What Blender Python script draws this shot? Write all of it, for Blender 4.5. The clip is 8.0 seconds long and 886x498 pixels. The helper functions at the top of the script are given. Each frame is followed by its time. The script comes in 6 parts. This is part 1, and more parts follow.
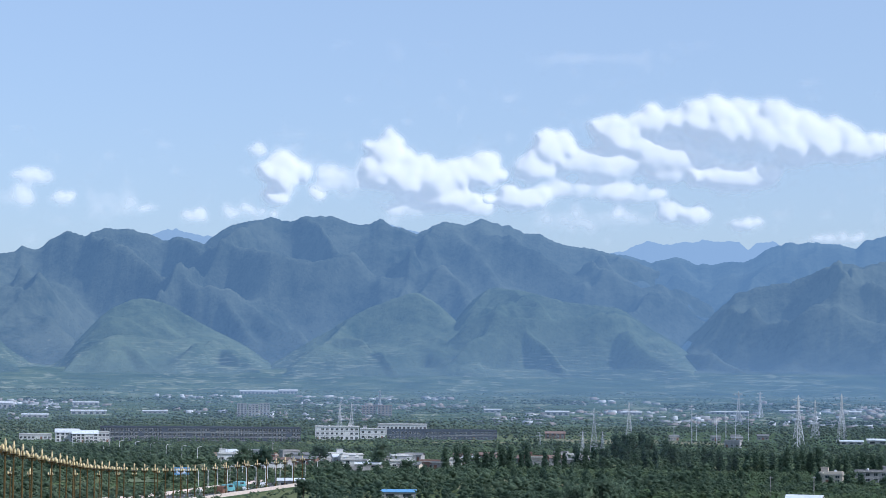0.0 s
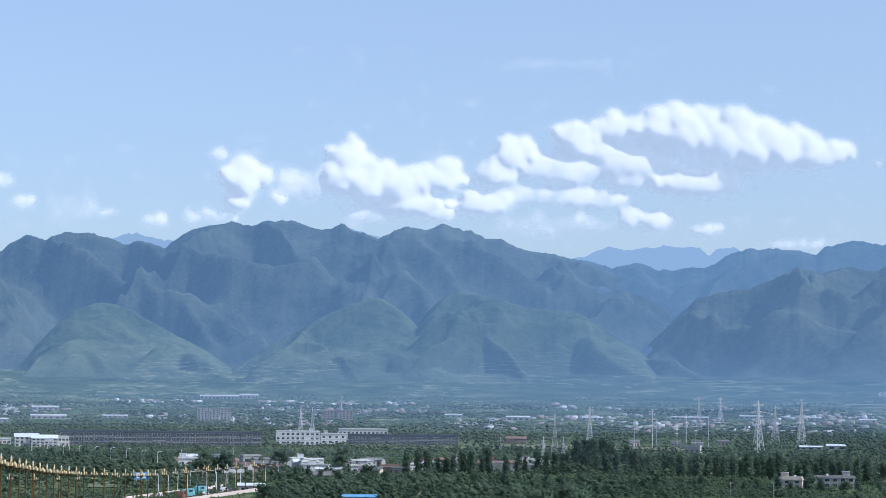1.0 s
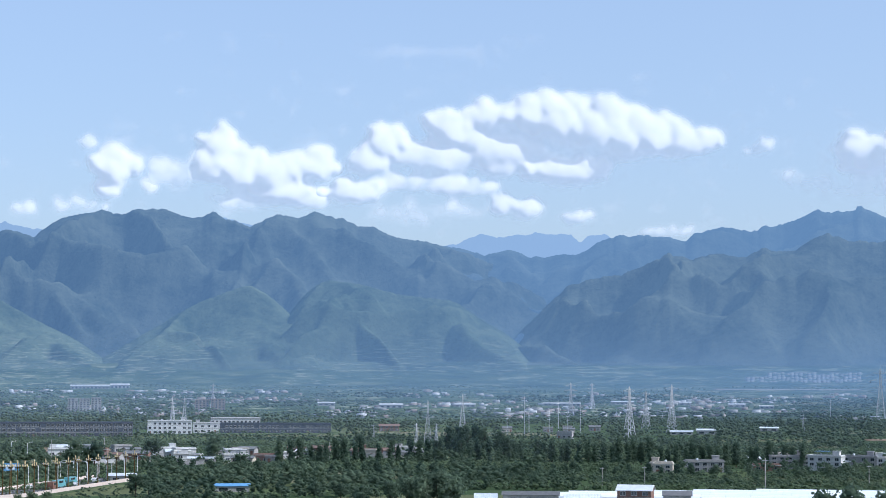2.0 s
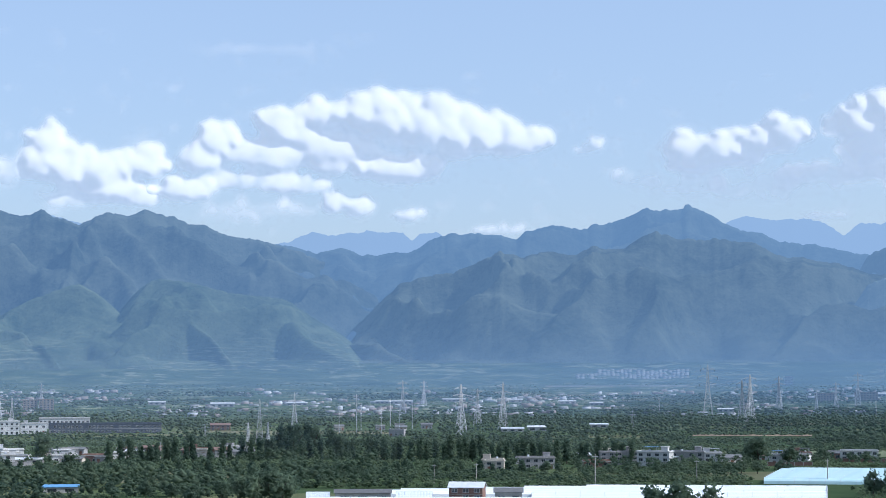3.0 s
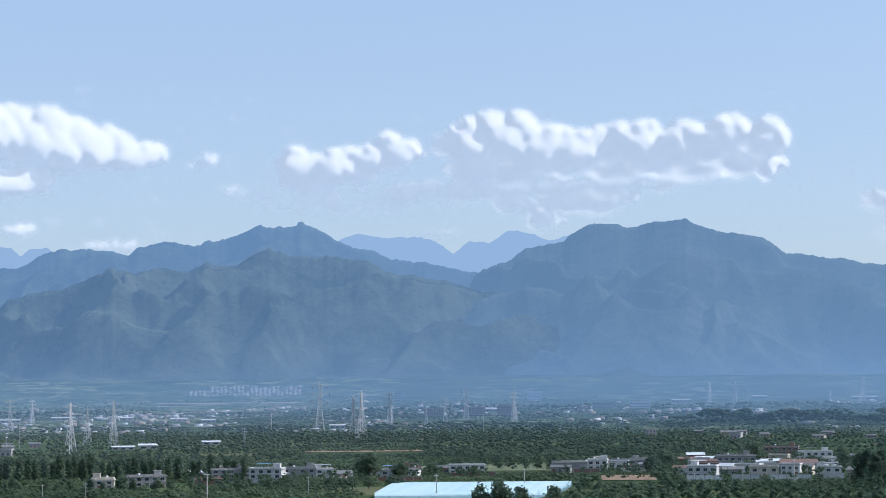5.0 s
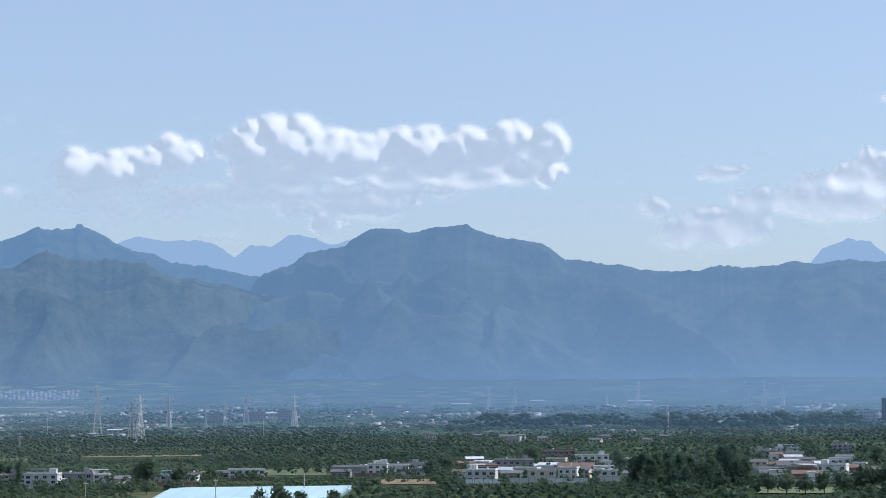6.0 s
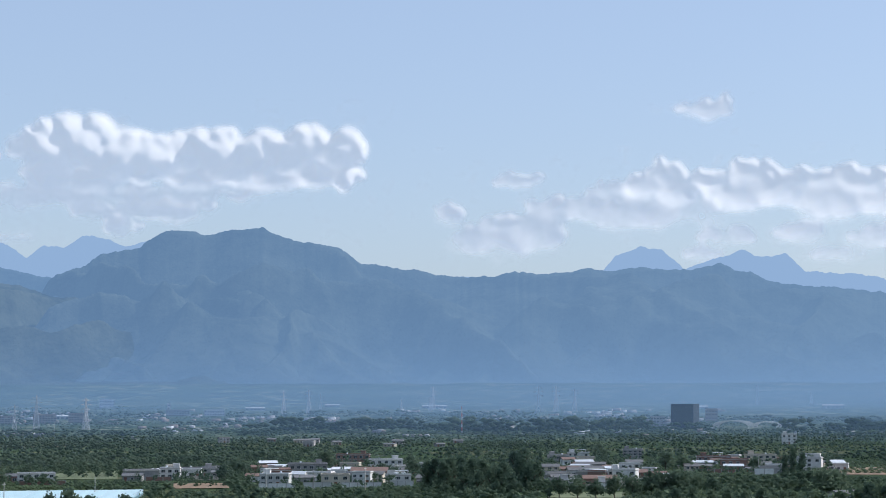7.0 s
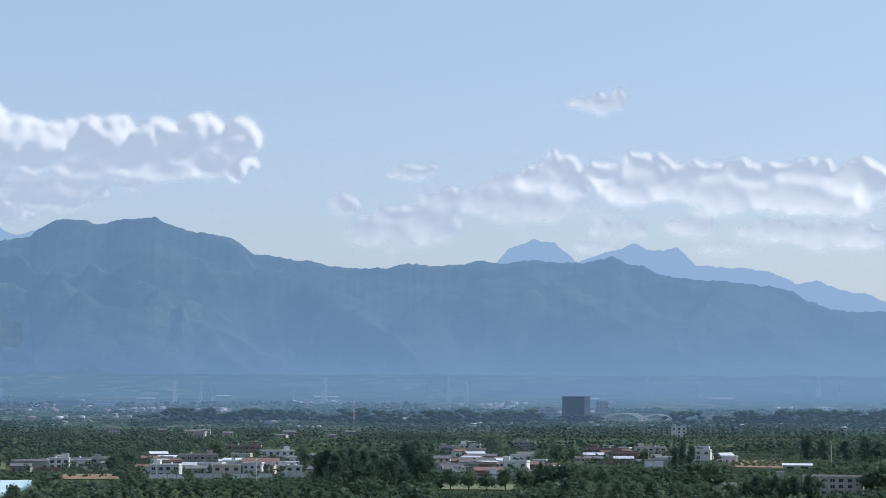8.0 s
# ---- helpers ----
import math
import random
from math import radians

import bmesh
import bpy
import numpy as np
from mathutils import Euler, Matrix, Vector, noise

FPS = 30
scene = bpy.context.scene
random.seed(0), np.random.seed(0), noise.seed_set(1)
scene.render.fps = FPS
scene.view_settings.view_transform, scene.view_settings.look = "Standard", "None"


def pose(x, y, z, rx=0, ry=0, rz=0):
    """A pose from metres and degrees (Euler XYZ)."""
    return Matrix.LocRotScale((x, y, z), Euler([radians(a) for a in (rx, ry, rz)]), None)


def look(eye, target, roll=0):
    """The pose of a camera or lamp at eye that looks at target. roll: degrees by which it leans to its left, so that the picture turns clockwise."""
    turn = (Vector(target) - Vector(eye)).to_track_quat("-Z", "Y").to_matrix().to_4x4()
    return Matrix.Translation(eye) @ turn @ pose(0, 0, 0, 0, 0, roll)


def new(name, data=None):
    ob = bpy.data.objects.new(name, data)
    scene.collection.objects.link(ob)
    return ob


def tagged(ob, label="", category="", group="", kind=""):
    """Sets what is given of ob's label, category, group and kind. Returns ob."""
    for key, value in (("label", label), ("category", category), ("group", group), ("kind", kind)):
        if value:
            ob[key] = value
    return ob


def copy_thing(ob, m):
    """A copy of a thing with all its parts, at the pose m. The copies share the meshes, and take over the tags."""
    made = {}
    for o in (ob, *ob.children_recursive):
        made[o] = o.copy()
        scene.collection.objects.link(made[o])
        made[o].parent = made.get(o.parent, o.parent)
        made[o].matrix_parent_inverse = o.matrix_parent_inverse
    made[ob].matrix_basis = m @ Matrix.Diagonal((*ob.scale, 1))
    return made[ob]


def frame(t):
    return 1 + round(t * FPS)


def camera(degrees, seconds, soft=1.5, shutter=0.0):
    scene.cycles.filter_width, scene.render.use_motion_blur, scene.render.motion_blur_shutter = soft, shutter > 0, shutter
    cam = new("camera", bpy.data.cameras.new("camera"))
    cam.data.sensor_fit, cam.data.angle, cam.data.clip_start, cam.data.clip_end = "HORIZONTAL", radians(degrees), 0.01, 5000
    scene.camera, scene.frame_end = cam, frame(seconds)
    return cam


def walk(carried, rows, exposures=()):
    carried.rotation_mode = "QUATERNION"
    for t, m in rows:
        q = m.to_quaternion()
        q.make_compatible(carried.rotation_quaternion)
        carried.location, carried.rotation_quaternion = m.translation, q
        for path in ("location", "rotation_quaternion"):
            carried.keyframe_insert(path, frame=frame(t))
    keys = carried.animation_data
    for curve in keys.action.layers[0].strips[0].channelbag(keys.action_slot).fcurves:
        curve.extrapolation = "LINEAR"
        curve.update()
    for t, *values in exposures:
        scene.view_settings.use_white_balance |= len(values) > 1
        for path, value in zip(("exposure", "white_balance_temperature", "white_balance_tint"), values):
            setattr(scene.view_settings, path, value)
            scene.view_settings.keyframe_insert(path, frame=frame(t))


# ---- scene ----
EYE = 45.0
cam = camera(24.0, 8.0, soft=0.8)
# seconds, bearing to the right, upward tilt, lean to the right (degrees); the camera turns on one spot
TURNS = [
    (0.0, 0.000, 3.700, -0.550),
    (0.5, 0.252, 3.856, -0.676),
    (1.0, 1.061, 3.847, -0.644),
    (1.2, 1.549, 3.816, -0.560),
    (2.3, 5.945, 3.449, -0.094),
    (2.5, 6.863, 3.435, -0.030),
    (3.0, 9.204, 3.484, 0.119),
    (3.5, 11.590, 3.620, 0.184),
    (4.0, 14.133, 3.762, 0.291),
    (5.5, 22.838, 3.922, 0.512),
    (6.0, 25.840, 3.965, 0.455),
    (6.5, 28.752, 4.024, 0.304),
    (7.0, 31.444, 4.054, 0.134),
    (7.5, 33.441, 4.020, -0.053),
    (8.0, 34.378, 3.826, -0.170),
]
walk(cam, [(t, pose(0, 0, EYE, 0, 0, -b) @ pose(0, 0, 0, 90 + p) @ pose(0, 0, 0, 0, 0, -r)) for t, b, p, r in TURNS],
     exposures=[(0.0, -0.06, 5760, 13), (2.5, 0.02, 5830, 13), (5.5, -0.02, 6080, 13), (8.0, -0.09, 6250, 14)])

# ---- sky and sun ----
SUN_BEARING, SUN_HEIGHT = 112.0, 40.0
world = bpy.data.worlds.new("sky")
scene.world = world
world.use_nodes = True
wn, wl = world.node_tree.nodes, world.node_tree.links
wn.clear()
sky = wn.new("ShaderNodeTexSky")
sky.sky_type, sky.sun_disc = "NISHITA", False
sky.sun_elevation, sky.sun_rotation = radians(SUN_HEIGHT), radians(SUN_BEARING)
sky.altitude, sky.air_density, sky.dust_density, sky.ozone_density = 400, 1.0, 2.0, 3.5
back = wn.new("ShaderNodeBackground")
back.inputs["Strength"].default_value = 0.165
haze = wn.new("ShaderNodeMix")  # thin bright haze over the whole sky
haze.data_type = "RGBA"
haze.inputs[0].default_value = 0.45
haze.inputs[7].default_value = (3.30, 4.00, 4.85, 1)
wl.new(sky.outputs[0], haze.inputs[6])
wl.new(haze.outputs[2], back.inputs["Color"])
wl.new(back.outputs[0], wn.new("ShaderNodeOutputWorld").inputs["Surface"])
sun = new("sun", bpy.data.lights.new("sun", "SUN"))
sun.data.energy, sun.data.angle, sun.data.color = 4.3, radians(0.6), (1.0, 0.95, 0.86)
sb, sh = radians(SUN_BEARING), radians(SUN_HEIGHT)
sun.matrix_world = look((0, 0, 900), (-300 * math.sin(sb) * math.cos(sh), -300 * math.cos(sb) * math.cos(sh), 900 - 300 * math.sin(sh)))


# ---- materials ----
def nodes_of(name):
    m = bpy.data.materials.new(name)
    m.use_nodes = True
    nt = m.node_tree
    nt.nodes.clear()
    return m, nt, nt.nodes, nt.links


def node(nt, kind, **kw):
    n = nt.nodes.new(kind)
    for k, v in kw.items():
        n.inputs[k].default_value = v
    return n


def maths(nt, op, a, b=0.0):
    n = nt.nodes.new("ShaderNodeMath")
    n.operation = op
    for i, v in enumerate((a, b)):
        if isinstance(v, (int, float)):
            n.inputs[i].default_value = v
        else:
            nt.links.new(v, n.inputs[i])
    return n.outputs[0]


def ramp(nt, fac, stops):
    n = nt.nodes.new("ShaderNodeValToRGB")
    while len(n.color_ramp.elements) < len(stops):
        n.color_ramp.elements.new(0.5)
    for e, (p, c) in zip(n.color_ramp.elements, stops):
        e.position, e.color = p, (*c, 1)
    nt.links.new(fac, n.inputs[0])
    return n.outputs[0]


def mixed(nt, fac, a, b, blend="MIX"):
    n = nt.nodes.new("ShaderNodeMix")
    n.data_type, n.blend_type = "RGBA", blend
    for key, v in ((0, fac), (6, a), (7, b)):
        if isinstance(v, (int, float)):
            n.inputs[key].default_value = v
        elif isinstance(v, tuple):
            n.inputs[key].default_value = (*v, 1)
        else:
            nt.links.new(v, n.inputs[key])
    return n.outputs[2]


def noise_of(nt, scale, detail=4.0, rough=0.6, stretch=(1, 1, 1), vector=None):
    m = node(nt, "ShaderNodeMapping", Scale=stretch)
    if vector is None:
        vector = nt.nodes.new("ShaderNodeNewGeometry").outputs["Position"]
    nt.links.new(vector, m.inputs[0])
    n = node(nt, "ShaderNodeTexNoise", Scale=scale, Detail=detail, Roughness=rough)
    nt.links.new(m.outputs[0], n.inputs["Vector"])
    return n.outputs["Fac"]


def painted_haze(nt, shader, start, reach, most, low_mist=0.0, tint=None):
    """Haze painted on as bluish emission, for the mountains, plain and far things."""
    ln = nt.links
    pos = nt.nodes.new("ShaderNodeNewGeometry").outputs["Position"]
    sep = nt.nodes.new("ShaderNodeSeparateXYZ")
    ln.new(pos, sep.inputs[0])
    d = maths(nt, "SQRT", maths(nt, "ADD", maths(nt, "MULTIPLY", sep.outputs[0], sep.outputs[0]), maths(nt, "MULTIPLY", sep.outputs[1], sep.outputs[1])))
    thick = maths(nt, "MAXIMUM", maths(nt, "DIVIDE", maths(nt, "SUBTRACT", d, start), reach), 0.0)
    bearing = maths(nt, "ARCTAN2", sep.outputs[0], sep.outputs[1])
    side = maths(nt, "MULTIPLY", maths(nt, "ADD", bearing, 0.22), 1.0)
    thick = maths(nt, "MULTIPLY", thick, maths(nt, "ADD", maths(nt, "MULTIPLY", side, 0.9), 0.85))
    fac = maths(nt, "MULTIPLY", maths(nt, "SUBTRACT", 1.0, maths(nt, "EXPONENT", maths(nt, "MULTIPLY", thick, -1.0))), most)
    # extra mist painted over low ground in the same emission
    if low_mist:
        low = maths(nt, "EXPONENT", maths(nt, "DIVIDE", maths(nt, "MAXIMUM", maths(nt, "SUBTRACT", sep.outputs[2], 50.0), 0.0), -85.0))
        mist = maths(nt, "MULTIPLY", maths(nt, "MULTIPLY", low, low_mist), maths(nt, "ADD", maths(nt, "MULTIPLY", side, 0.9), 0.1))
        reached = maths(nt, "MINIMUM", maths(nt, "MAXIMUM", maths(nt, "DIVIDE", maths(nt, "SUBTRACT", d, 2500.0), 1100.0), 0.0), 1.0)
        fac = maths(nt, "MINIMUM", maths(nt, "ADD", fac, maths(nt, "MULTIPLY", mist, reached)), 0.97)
    col = ramp(nt, side, [(0.0, HAZE_LEFT), (0.45, HAZE_MIDDLE), (1.0, HAZE_RIGHT)])
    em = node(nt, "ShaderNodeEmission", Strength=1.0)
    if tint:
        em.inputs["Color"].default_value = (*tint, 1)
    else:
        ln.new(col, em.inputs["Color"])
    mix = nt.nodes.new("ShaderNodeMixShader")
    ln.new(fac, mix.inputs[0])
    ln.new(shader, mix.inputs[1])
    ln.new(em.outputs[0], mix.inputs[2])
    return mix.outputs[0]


# emission colours of the painted haze, brighter towards the right
HAZE_LEFT, HAZE_MIDDLE, HAZE_RIGHT = (0.160, 0.310, 0.545), (0.182, 0.338, 0.570), (0.208, 0.362, 0.572)


def finish(nt, shader):
    out = nt.nodes.new("ShaderNodeOutputMaterial")
    nt.links.new(shader, out.inputs["Surface"])


def surface(name, a, b, scale, rough=0.8, metal=0.0, bump=0.0, stretch=(1, 1, 1), vary=0.0, spec=0.3, far=False):
    """A painted, plastered or mineral surface: two colours in coarse and fine grain."""
    m, nt, ns, ln = nodes_of(name)
    tc = nt.nodes.new("ShaderNodeTexCoord").outputs["Object"]
    big = noise_of(nt, scale, 5, 0.65, stretch, tc)
    fine = noise_of(nt, scale * 9, 3, 0.6, stretch, tc)
    f = maths(nt, "ADD", maths(nt, "MULTIPLY", big, 0.7), maths(nt, "MULTIPLY", fine, 0.3))
    col = ramp(nt, f, [(0.32, a), (0.68, b)])
    if vary:
        rnd = nt.nodes.new("ShaderNodeObjectInfo").outputs["Random"]
        hsv = node(nt, "ShaderNodeHueSaturation")
        ln.new(maths(nt, "ADD", maths(nt, "MULTIPLY", rnd, vary), 1 - vary / 2), hsv.inputs["Value"])
        ln.new(col, hsv.inputs["Color"])
        col = hsv.outputs[0]
    p = node(nt, "ShaderNodeBsdfPrincipled", Roughness=rough, Metallic=metal)
    p.inputs["Specular IOR Level"].default_value = spec
    ln.new(col, p.inputs["Base Color"])
    if bump:
        bn = node(nt, "ShaderNodeBump", Strength=bump, Distance=0.1)
        ln.new(f, bn.inputs["Height"])
        ln.new(bn.outputs[0], p.inputs["Normal"])
    out = p.outputs[0]
    # far: emission laid over the colour imitates haze beyond 2000 m
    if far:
        out = painted_haze(nt, out, 2000.0, 3400.0, 0.86, 0.34)
    finish(nt, out)
    return m


def foliage(name, dark, light, far=False):
    m, nt, ns, ln = nodes_of(name)
    geo = nt.nodes.new("ShaderNodeNewGeometry")
    big = noise_of(nt, 0.011, 4, 0.65)
    mid = noise_of(nt, 0.5, 3, 0.6)
    f = maths(nt, "ADD", maths(nt, "MULTIPLY", geo.outputs["Random Per Island"], 0.10), maths(nt, "ADD", maths(nt, "MULTIPLY", big, 0.85), maths(nt, "MULTIPLY", mid, 0.15)))
    rnd = nt.nodes.new("ShaderNodeObjectInfo").outputs["Random"]
    f = maths(nt, "ADD", f, maths(nt, "MULTIPLY", maths(nt, "SUBTRACT", rnd, 0.5), 0.22))
    col = ramp(nt, f, [(0.3, dark), (0.78, light)])
    d = node(nt, "ShaderNodeBsdfDiffuse", Roughness=0.8)
    t = nt.nodes.new("ShaderNodeBsdfTranslucent")
    ln.new(col, d.inputs["Color"])
    ln.new(col, t.inputs["Color"])
    mix = node(nt, "ShaderNodeMixShader", Fac=0.5)
    ln.new(d.outputs[0], mix.inputs[1])
    ln.new(t.outputs[0], mix.inputs[2])
    out = mix.outputs[0]
    # far: distant foliage has haze painted over it as emission
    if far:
        out = painted_haze(nt, out, 2000.0, 3400.0, 0.86, 0.34)
    finish(nt, out)
    return m


def polar(nt):
    """Bearing (radians) and distance from the origin as sockets, and a vector of both for bands along the slope."""
    sep = nt.nodes.new("ShaderNodeSeparateXYZ")
    nt.links.new(nt.nodes.new("ShaderNodeNewGeometry").outputs["Position"], sep.inputs[0])
    d = maths(nt, "SQRT", maths(nt, "ADD", maths(nt, "MULTIPLY", sep.outputs[0], sep.outputs[0]), maths(nt, "MULTIPLY", sep.outputs[1], sep.outputs[1])))
    b = maths(nt, "ARCTAN2", sep.outputs[0], sep.outputs[1])
    vec = nt.nodes.new("ShaderNodeCombineXYZ")
    nt.links.new(maths(nt, "MULTIPLY", b, 4000.0), vec.inputs[0])
    nt.links.new(d, vec.inputs[1])
    nt.links.new(sep.outputs[2], vec.inputs[2])
    return d, b, sep.outputs[2], vec.outputs[0]


def terraces(nt, vec, top, z):
    """Pale terrace edges that follow the contour, fading out above a height."""
    lines = noise_of(nt, 1.0, 3, 0.6, (0.030, 0.02, 0.34), vec)
    patch = noise_of(nt, 1.0, 2, 0.5, (0.005, 0.005, 0.004), vec)
    on = maths(nt, "MULTIPLY", maths(nt, "GREATER_THAN", lines, 0.58), maths(nt, "GREATER_THAN", patch, 0.47))
    low = nt.nodes.new("ShaderNodeMapRange")
    low.inputs[1].default_value, low.inputs[2].default_value, low.inputs[3].default_value, low.inputs[4].default_value = top * 0.6, top, 1.0, 0.0
    nt.links.new(z, low.inputs[0])
    return maths(nt, "MULTIPLY", maths(nt, "MULTIPLY", on, low.outputs[0]), 0.62)


def mountain_material(name, dark, light, start, reach, most, mist, tint=None, terrace=0.0):
    m, nt, ns, ln = nodes_of(name)
    big = noise_of(nt, 0.007, 6, 0.6)
    fine = noise_of(nt, 0.045, 6, 0.72)
    tiny = noise_of(nt, 0.16, 3, 0.7)
    f = maths(nt, "ADD", maths(nt, "MULTIPLY", big, 0.5), maths(nt, "ADD", maths(nt, "MULTIPLY", fine, 0.32), maths(nt, "MULTIPLY", tiny, 0.18)))
    bare = (0.30, 0.30, 0.20)
    col = ramp(nt, f, [(0.38, dark), (0.57, light), (0.63, light), (0.66, bare)])
    if terrace:
        _, _, z, vec = polar(nt)
        col = mixed(nt, terraces(nt, vec, terrace, z), col, (0.28, 0.30, 0.21))
    bn = node(nt, "ShaderNodeBump", Strength=0.6, Distance=9.0)
    ln.new(maths(nt, "ADD", maths(nt, "MULTIPLY", fine, 0.75), maths(nt, "MULTIPLY", tiny, 0.25)), bn.inputs["Height"])
    d = node(nt, "ShaderNodeBsdfDiffuse", Roughness=0.9)
    ln.new(col, d.inputs["Color"])
    ln.new(bn.outputs[0], d.inputs["Normal"])
    # haze painted over the forest colour as emission
    finish(nt, painted_haze(nt, d.outputs[0], start, reach, most, mist, tint))
    return m


M = {
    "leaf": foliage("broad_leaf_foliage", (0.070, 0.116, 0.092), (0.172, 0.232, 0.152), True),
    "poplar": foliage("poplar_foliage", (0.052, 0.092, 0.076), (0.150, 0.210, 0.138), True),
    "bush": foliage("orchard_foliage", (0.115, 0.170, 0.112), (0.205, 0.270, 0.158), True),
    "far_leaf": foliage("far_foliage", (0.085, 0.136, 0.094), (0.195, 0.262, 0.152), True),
    "bark": surface("bark", (0.05, 0.04, 0.03), (0.12, 0.10, 0.08), 2.0, 0.95, bump=0.4),
    "white": surface("white_plaster", (0.44, 0.45, 0.45), (0.70, 0.70, 0.69), 0.5, 0.85, vary=0.3),
    "cream": surface("cream_plaster", (0.38, 0.34, 0.28), (0.60, 0.55, 0.47), 0.5, 0.85, vary=0.25),
    "grey": surface("grey_render", (0.22, 0.22, 0.23), (0.40, 0.39, 0.38), 0.5, 0.9, vary=0.3),
    "campus": surface("blue_grey_render", (0.050, 0.064, 0.092), (0.085, 0.102, 0.135), 0.3, 0.8),
    "dark": surface("dark_cladding", (0.012, 0.017, 0.026), (0.024, 0.030, 0.040), 0.4, 0.5, far=True),
    "brick": surface("red_brick", (0.17, 0.10, 0.085), (0.28, 0.175, 0.14), 1.2, 0.9, vary=0.25),
    "concrete": surface("concrete", (0.26, 0.26, 0.25), (0.46, 0.45, 0.42), 0.6, 0.9, vary=0.2),
    "redroof": surface("red_roof_tile", (0.13, 0.085, 0.07), (0.22, 0.15, 0.125), 0.8, 0.8, bump=0.3, vary=0.3),
    "greyroof": surface("grey_roof_tile", (0.09, 0.10, 0.11), (0.20, 0.20, 0.20), 0.8, 0.7, vary=0.3),
    "metal": surface("pale_sheet_metal", (0.50, 0.54, 0.58), (0.72, 0.75, 0.77), 0.5, 0.45, 0.1, vary=0.2),
    "blue": surface("blue_sheet_metal", (0.09, 0.26, 0.48), (0.16, 0.36, 0.58), 0.5, 0.5),
    "plastic": surface("white_greenhouse_film", (0.80, 0.86, 0.88), (0.90, 0.93, 0.94), 0.05, 0.25, spec=0.6),
    "teal": surface("pale_teal_film", (0.44, 0.66, 0.69), (0.60, 0.78, 0.80), 0.05, 0.25, spec=0.6),
    "steel": surface("galvanised_steel", (0.40, 0.42, 0.44), (0.58, 0.60, 0.62), 0.4, 0.5, 0.1),
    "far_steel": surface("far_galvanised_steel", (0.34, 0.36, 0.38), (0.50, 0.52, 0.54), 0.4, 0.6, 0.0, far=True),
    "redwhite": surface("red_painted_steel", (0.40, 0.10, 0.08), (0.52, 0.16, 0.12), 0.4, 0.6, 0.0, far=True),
    "gold": surface("gilded_metal", (0.09, 0.06, 0.025), (0.20, 0.135, 0.05), 1.5, 0.4, 0.6),
    "globe": surface("opal_lamp_glass", (0.56, 0.42, 0.19), (0.78, 0.64, 0.38), 2.0, 0.2, spec=0.6),
    "pole": surface("white_painted_pole", (0.62, 0.64, 0.66), (0.80, 0.81, 0.82), 1.0, 0.5),
    "asphalt": surface("asphalt", (0.05, 0.05, 0.052), (0.10, 0.10, 0.10), 0.4, 0.9),
    "stone": surface("pale_parapet_stone", (0.50, 0.42, 0.38), (0.66, 0.58, 0.52), 0.6, 0.85),
    "earth": surface("bare_brown_earth", (0.19, 0.135, 0.09), (0.30, 0.22, 0.15), 0.06, 1.0),
    "grass": surface("pale_green_crop", (0.11, 0.145, 0.075), (0.18, 0.21, 0.12), 0.05, 1.0),
    "verge": surface("rough_verge_grass", (0.045, 0.075, 0.038), (0.085, 0.120, 0.060), 0.15, 1.0),
    "glass": surface("dark_window_glass", (0.02, 0.025, 0.03), (0.05, 0.06, 0.07), 0.3, 0.12, spec=0.7),
    "frame": surface("window_frame", (0.40, 0.41, 0.42), (0.58, 0.58, 0.58), 1.0, 0.6),
    "door": surface("painted_door", (0.14, 0.07, 0.05), (0.24, 0.13, 0.09), 1.0, 0.6),
    "rubber": surface("tyre_rubber", (0.02, 0.02, 0.02), (0.035, 0.035, 0.035), 1.0, 0.9),
    "car": surface("white_car_paint", (0.70, 0.71, 0.72), (0.80, 0.80, 0.80), 0.3, 0.25, spec=0.6),
    "bus": surface("green_bus_paint", (0.10, 0.32, 0.36), (0.16, 0.42, 0.45), 0.3, 0.3, spec=0.6),
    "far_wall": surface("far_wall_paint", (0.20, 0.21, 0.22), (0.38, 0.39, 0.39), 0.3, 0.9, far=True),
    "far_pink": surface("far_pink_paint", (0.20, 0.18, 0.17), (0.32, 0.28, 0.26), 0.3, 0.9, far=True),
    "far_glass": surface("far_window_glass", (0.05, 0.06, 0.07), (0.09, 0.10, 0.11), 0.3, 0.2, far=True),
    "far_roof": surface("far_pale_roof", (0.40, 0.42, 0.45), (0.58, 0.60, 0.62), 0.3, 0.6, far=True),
}
FOREST = ((0.028, 0.046, 0.042), (0.135, 0.160, 0.125))
# FOREST ranges differ only in the haze painted over them
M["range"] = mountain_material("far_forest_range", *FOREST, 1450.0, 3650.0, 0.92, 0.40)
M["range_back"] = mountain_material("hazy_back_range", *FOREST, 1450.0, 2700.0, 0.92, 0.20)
M["range_front"] = mountain_material("front_range_less_haze", *FOREST, 1450.0, 4700.0, 0.92, 0.40)
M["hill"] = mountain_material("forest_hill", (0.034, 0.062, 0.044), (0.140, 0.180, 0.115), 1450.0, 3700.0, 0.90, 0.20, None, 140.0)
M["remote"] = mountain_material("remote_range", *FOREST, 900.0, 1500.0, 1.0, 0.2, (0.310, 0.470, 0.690))


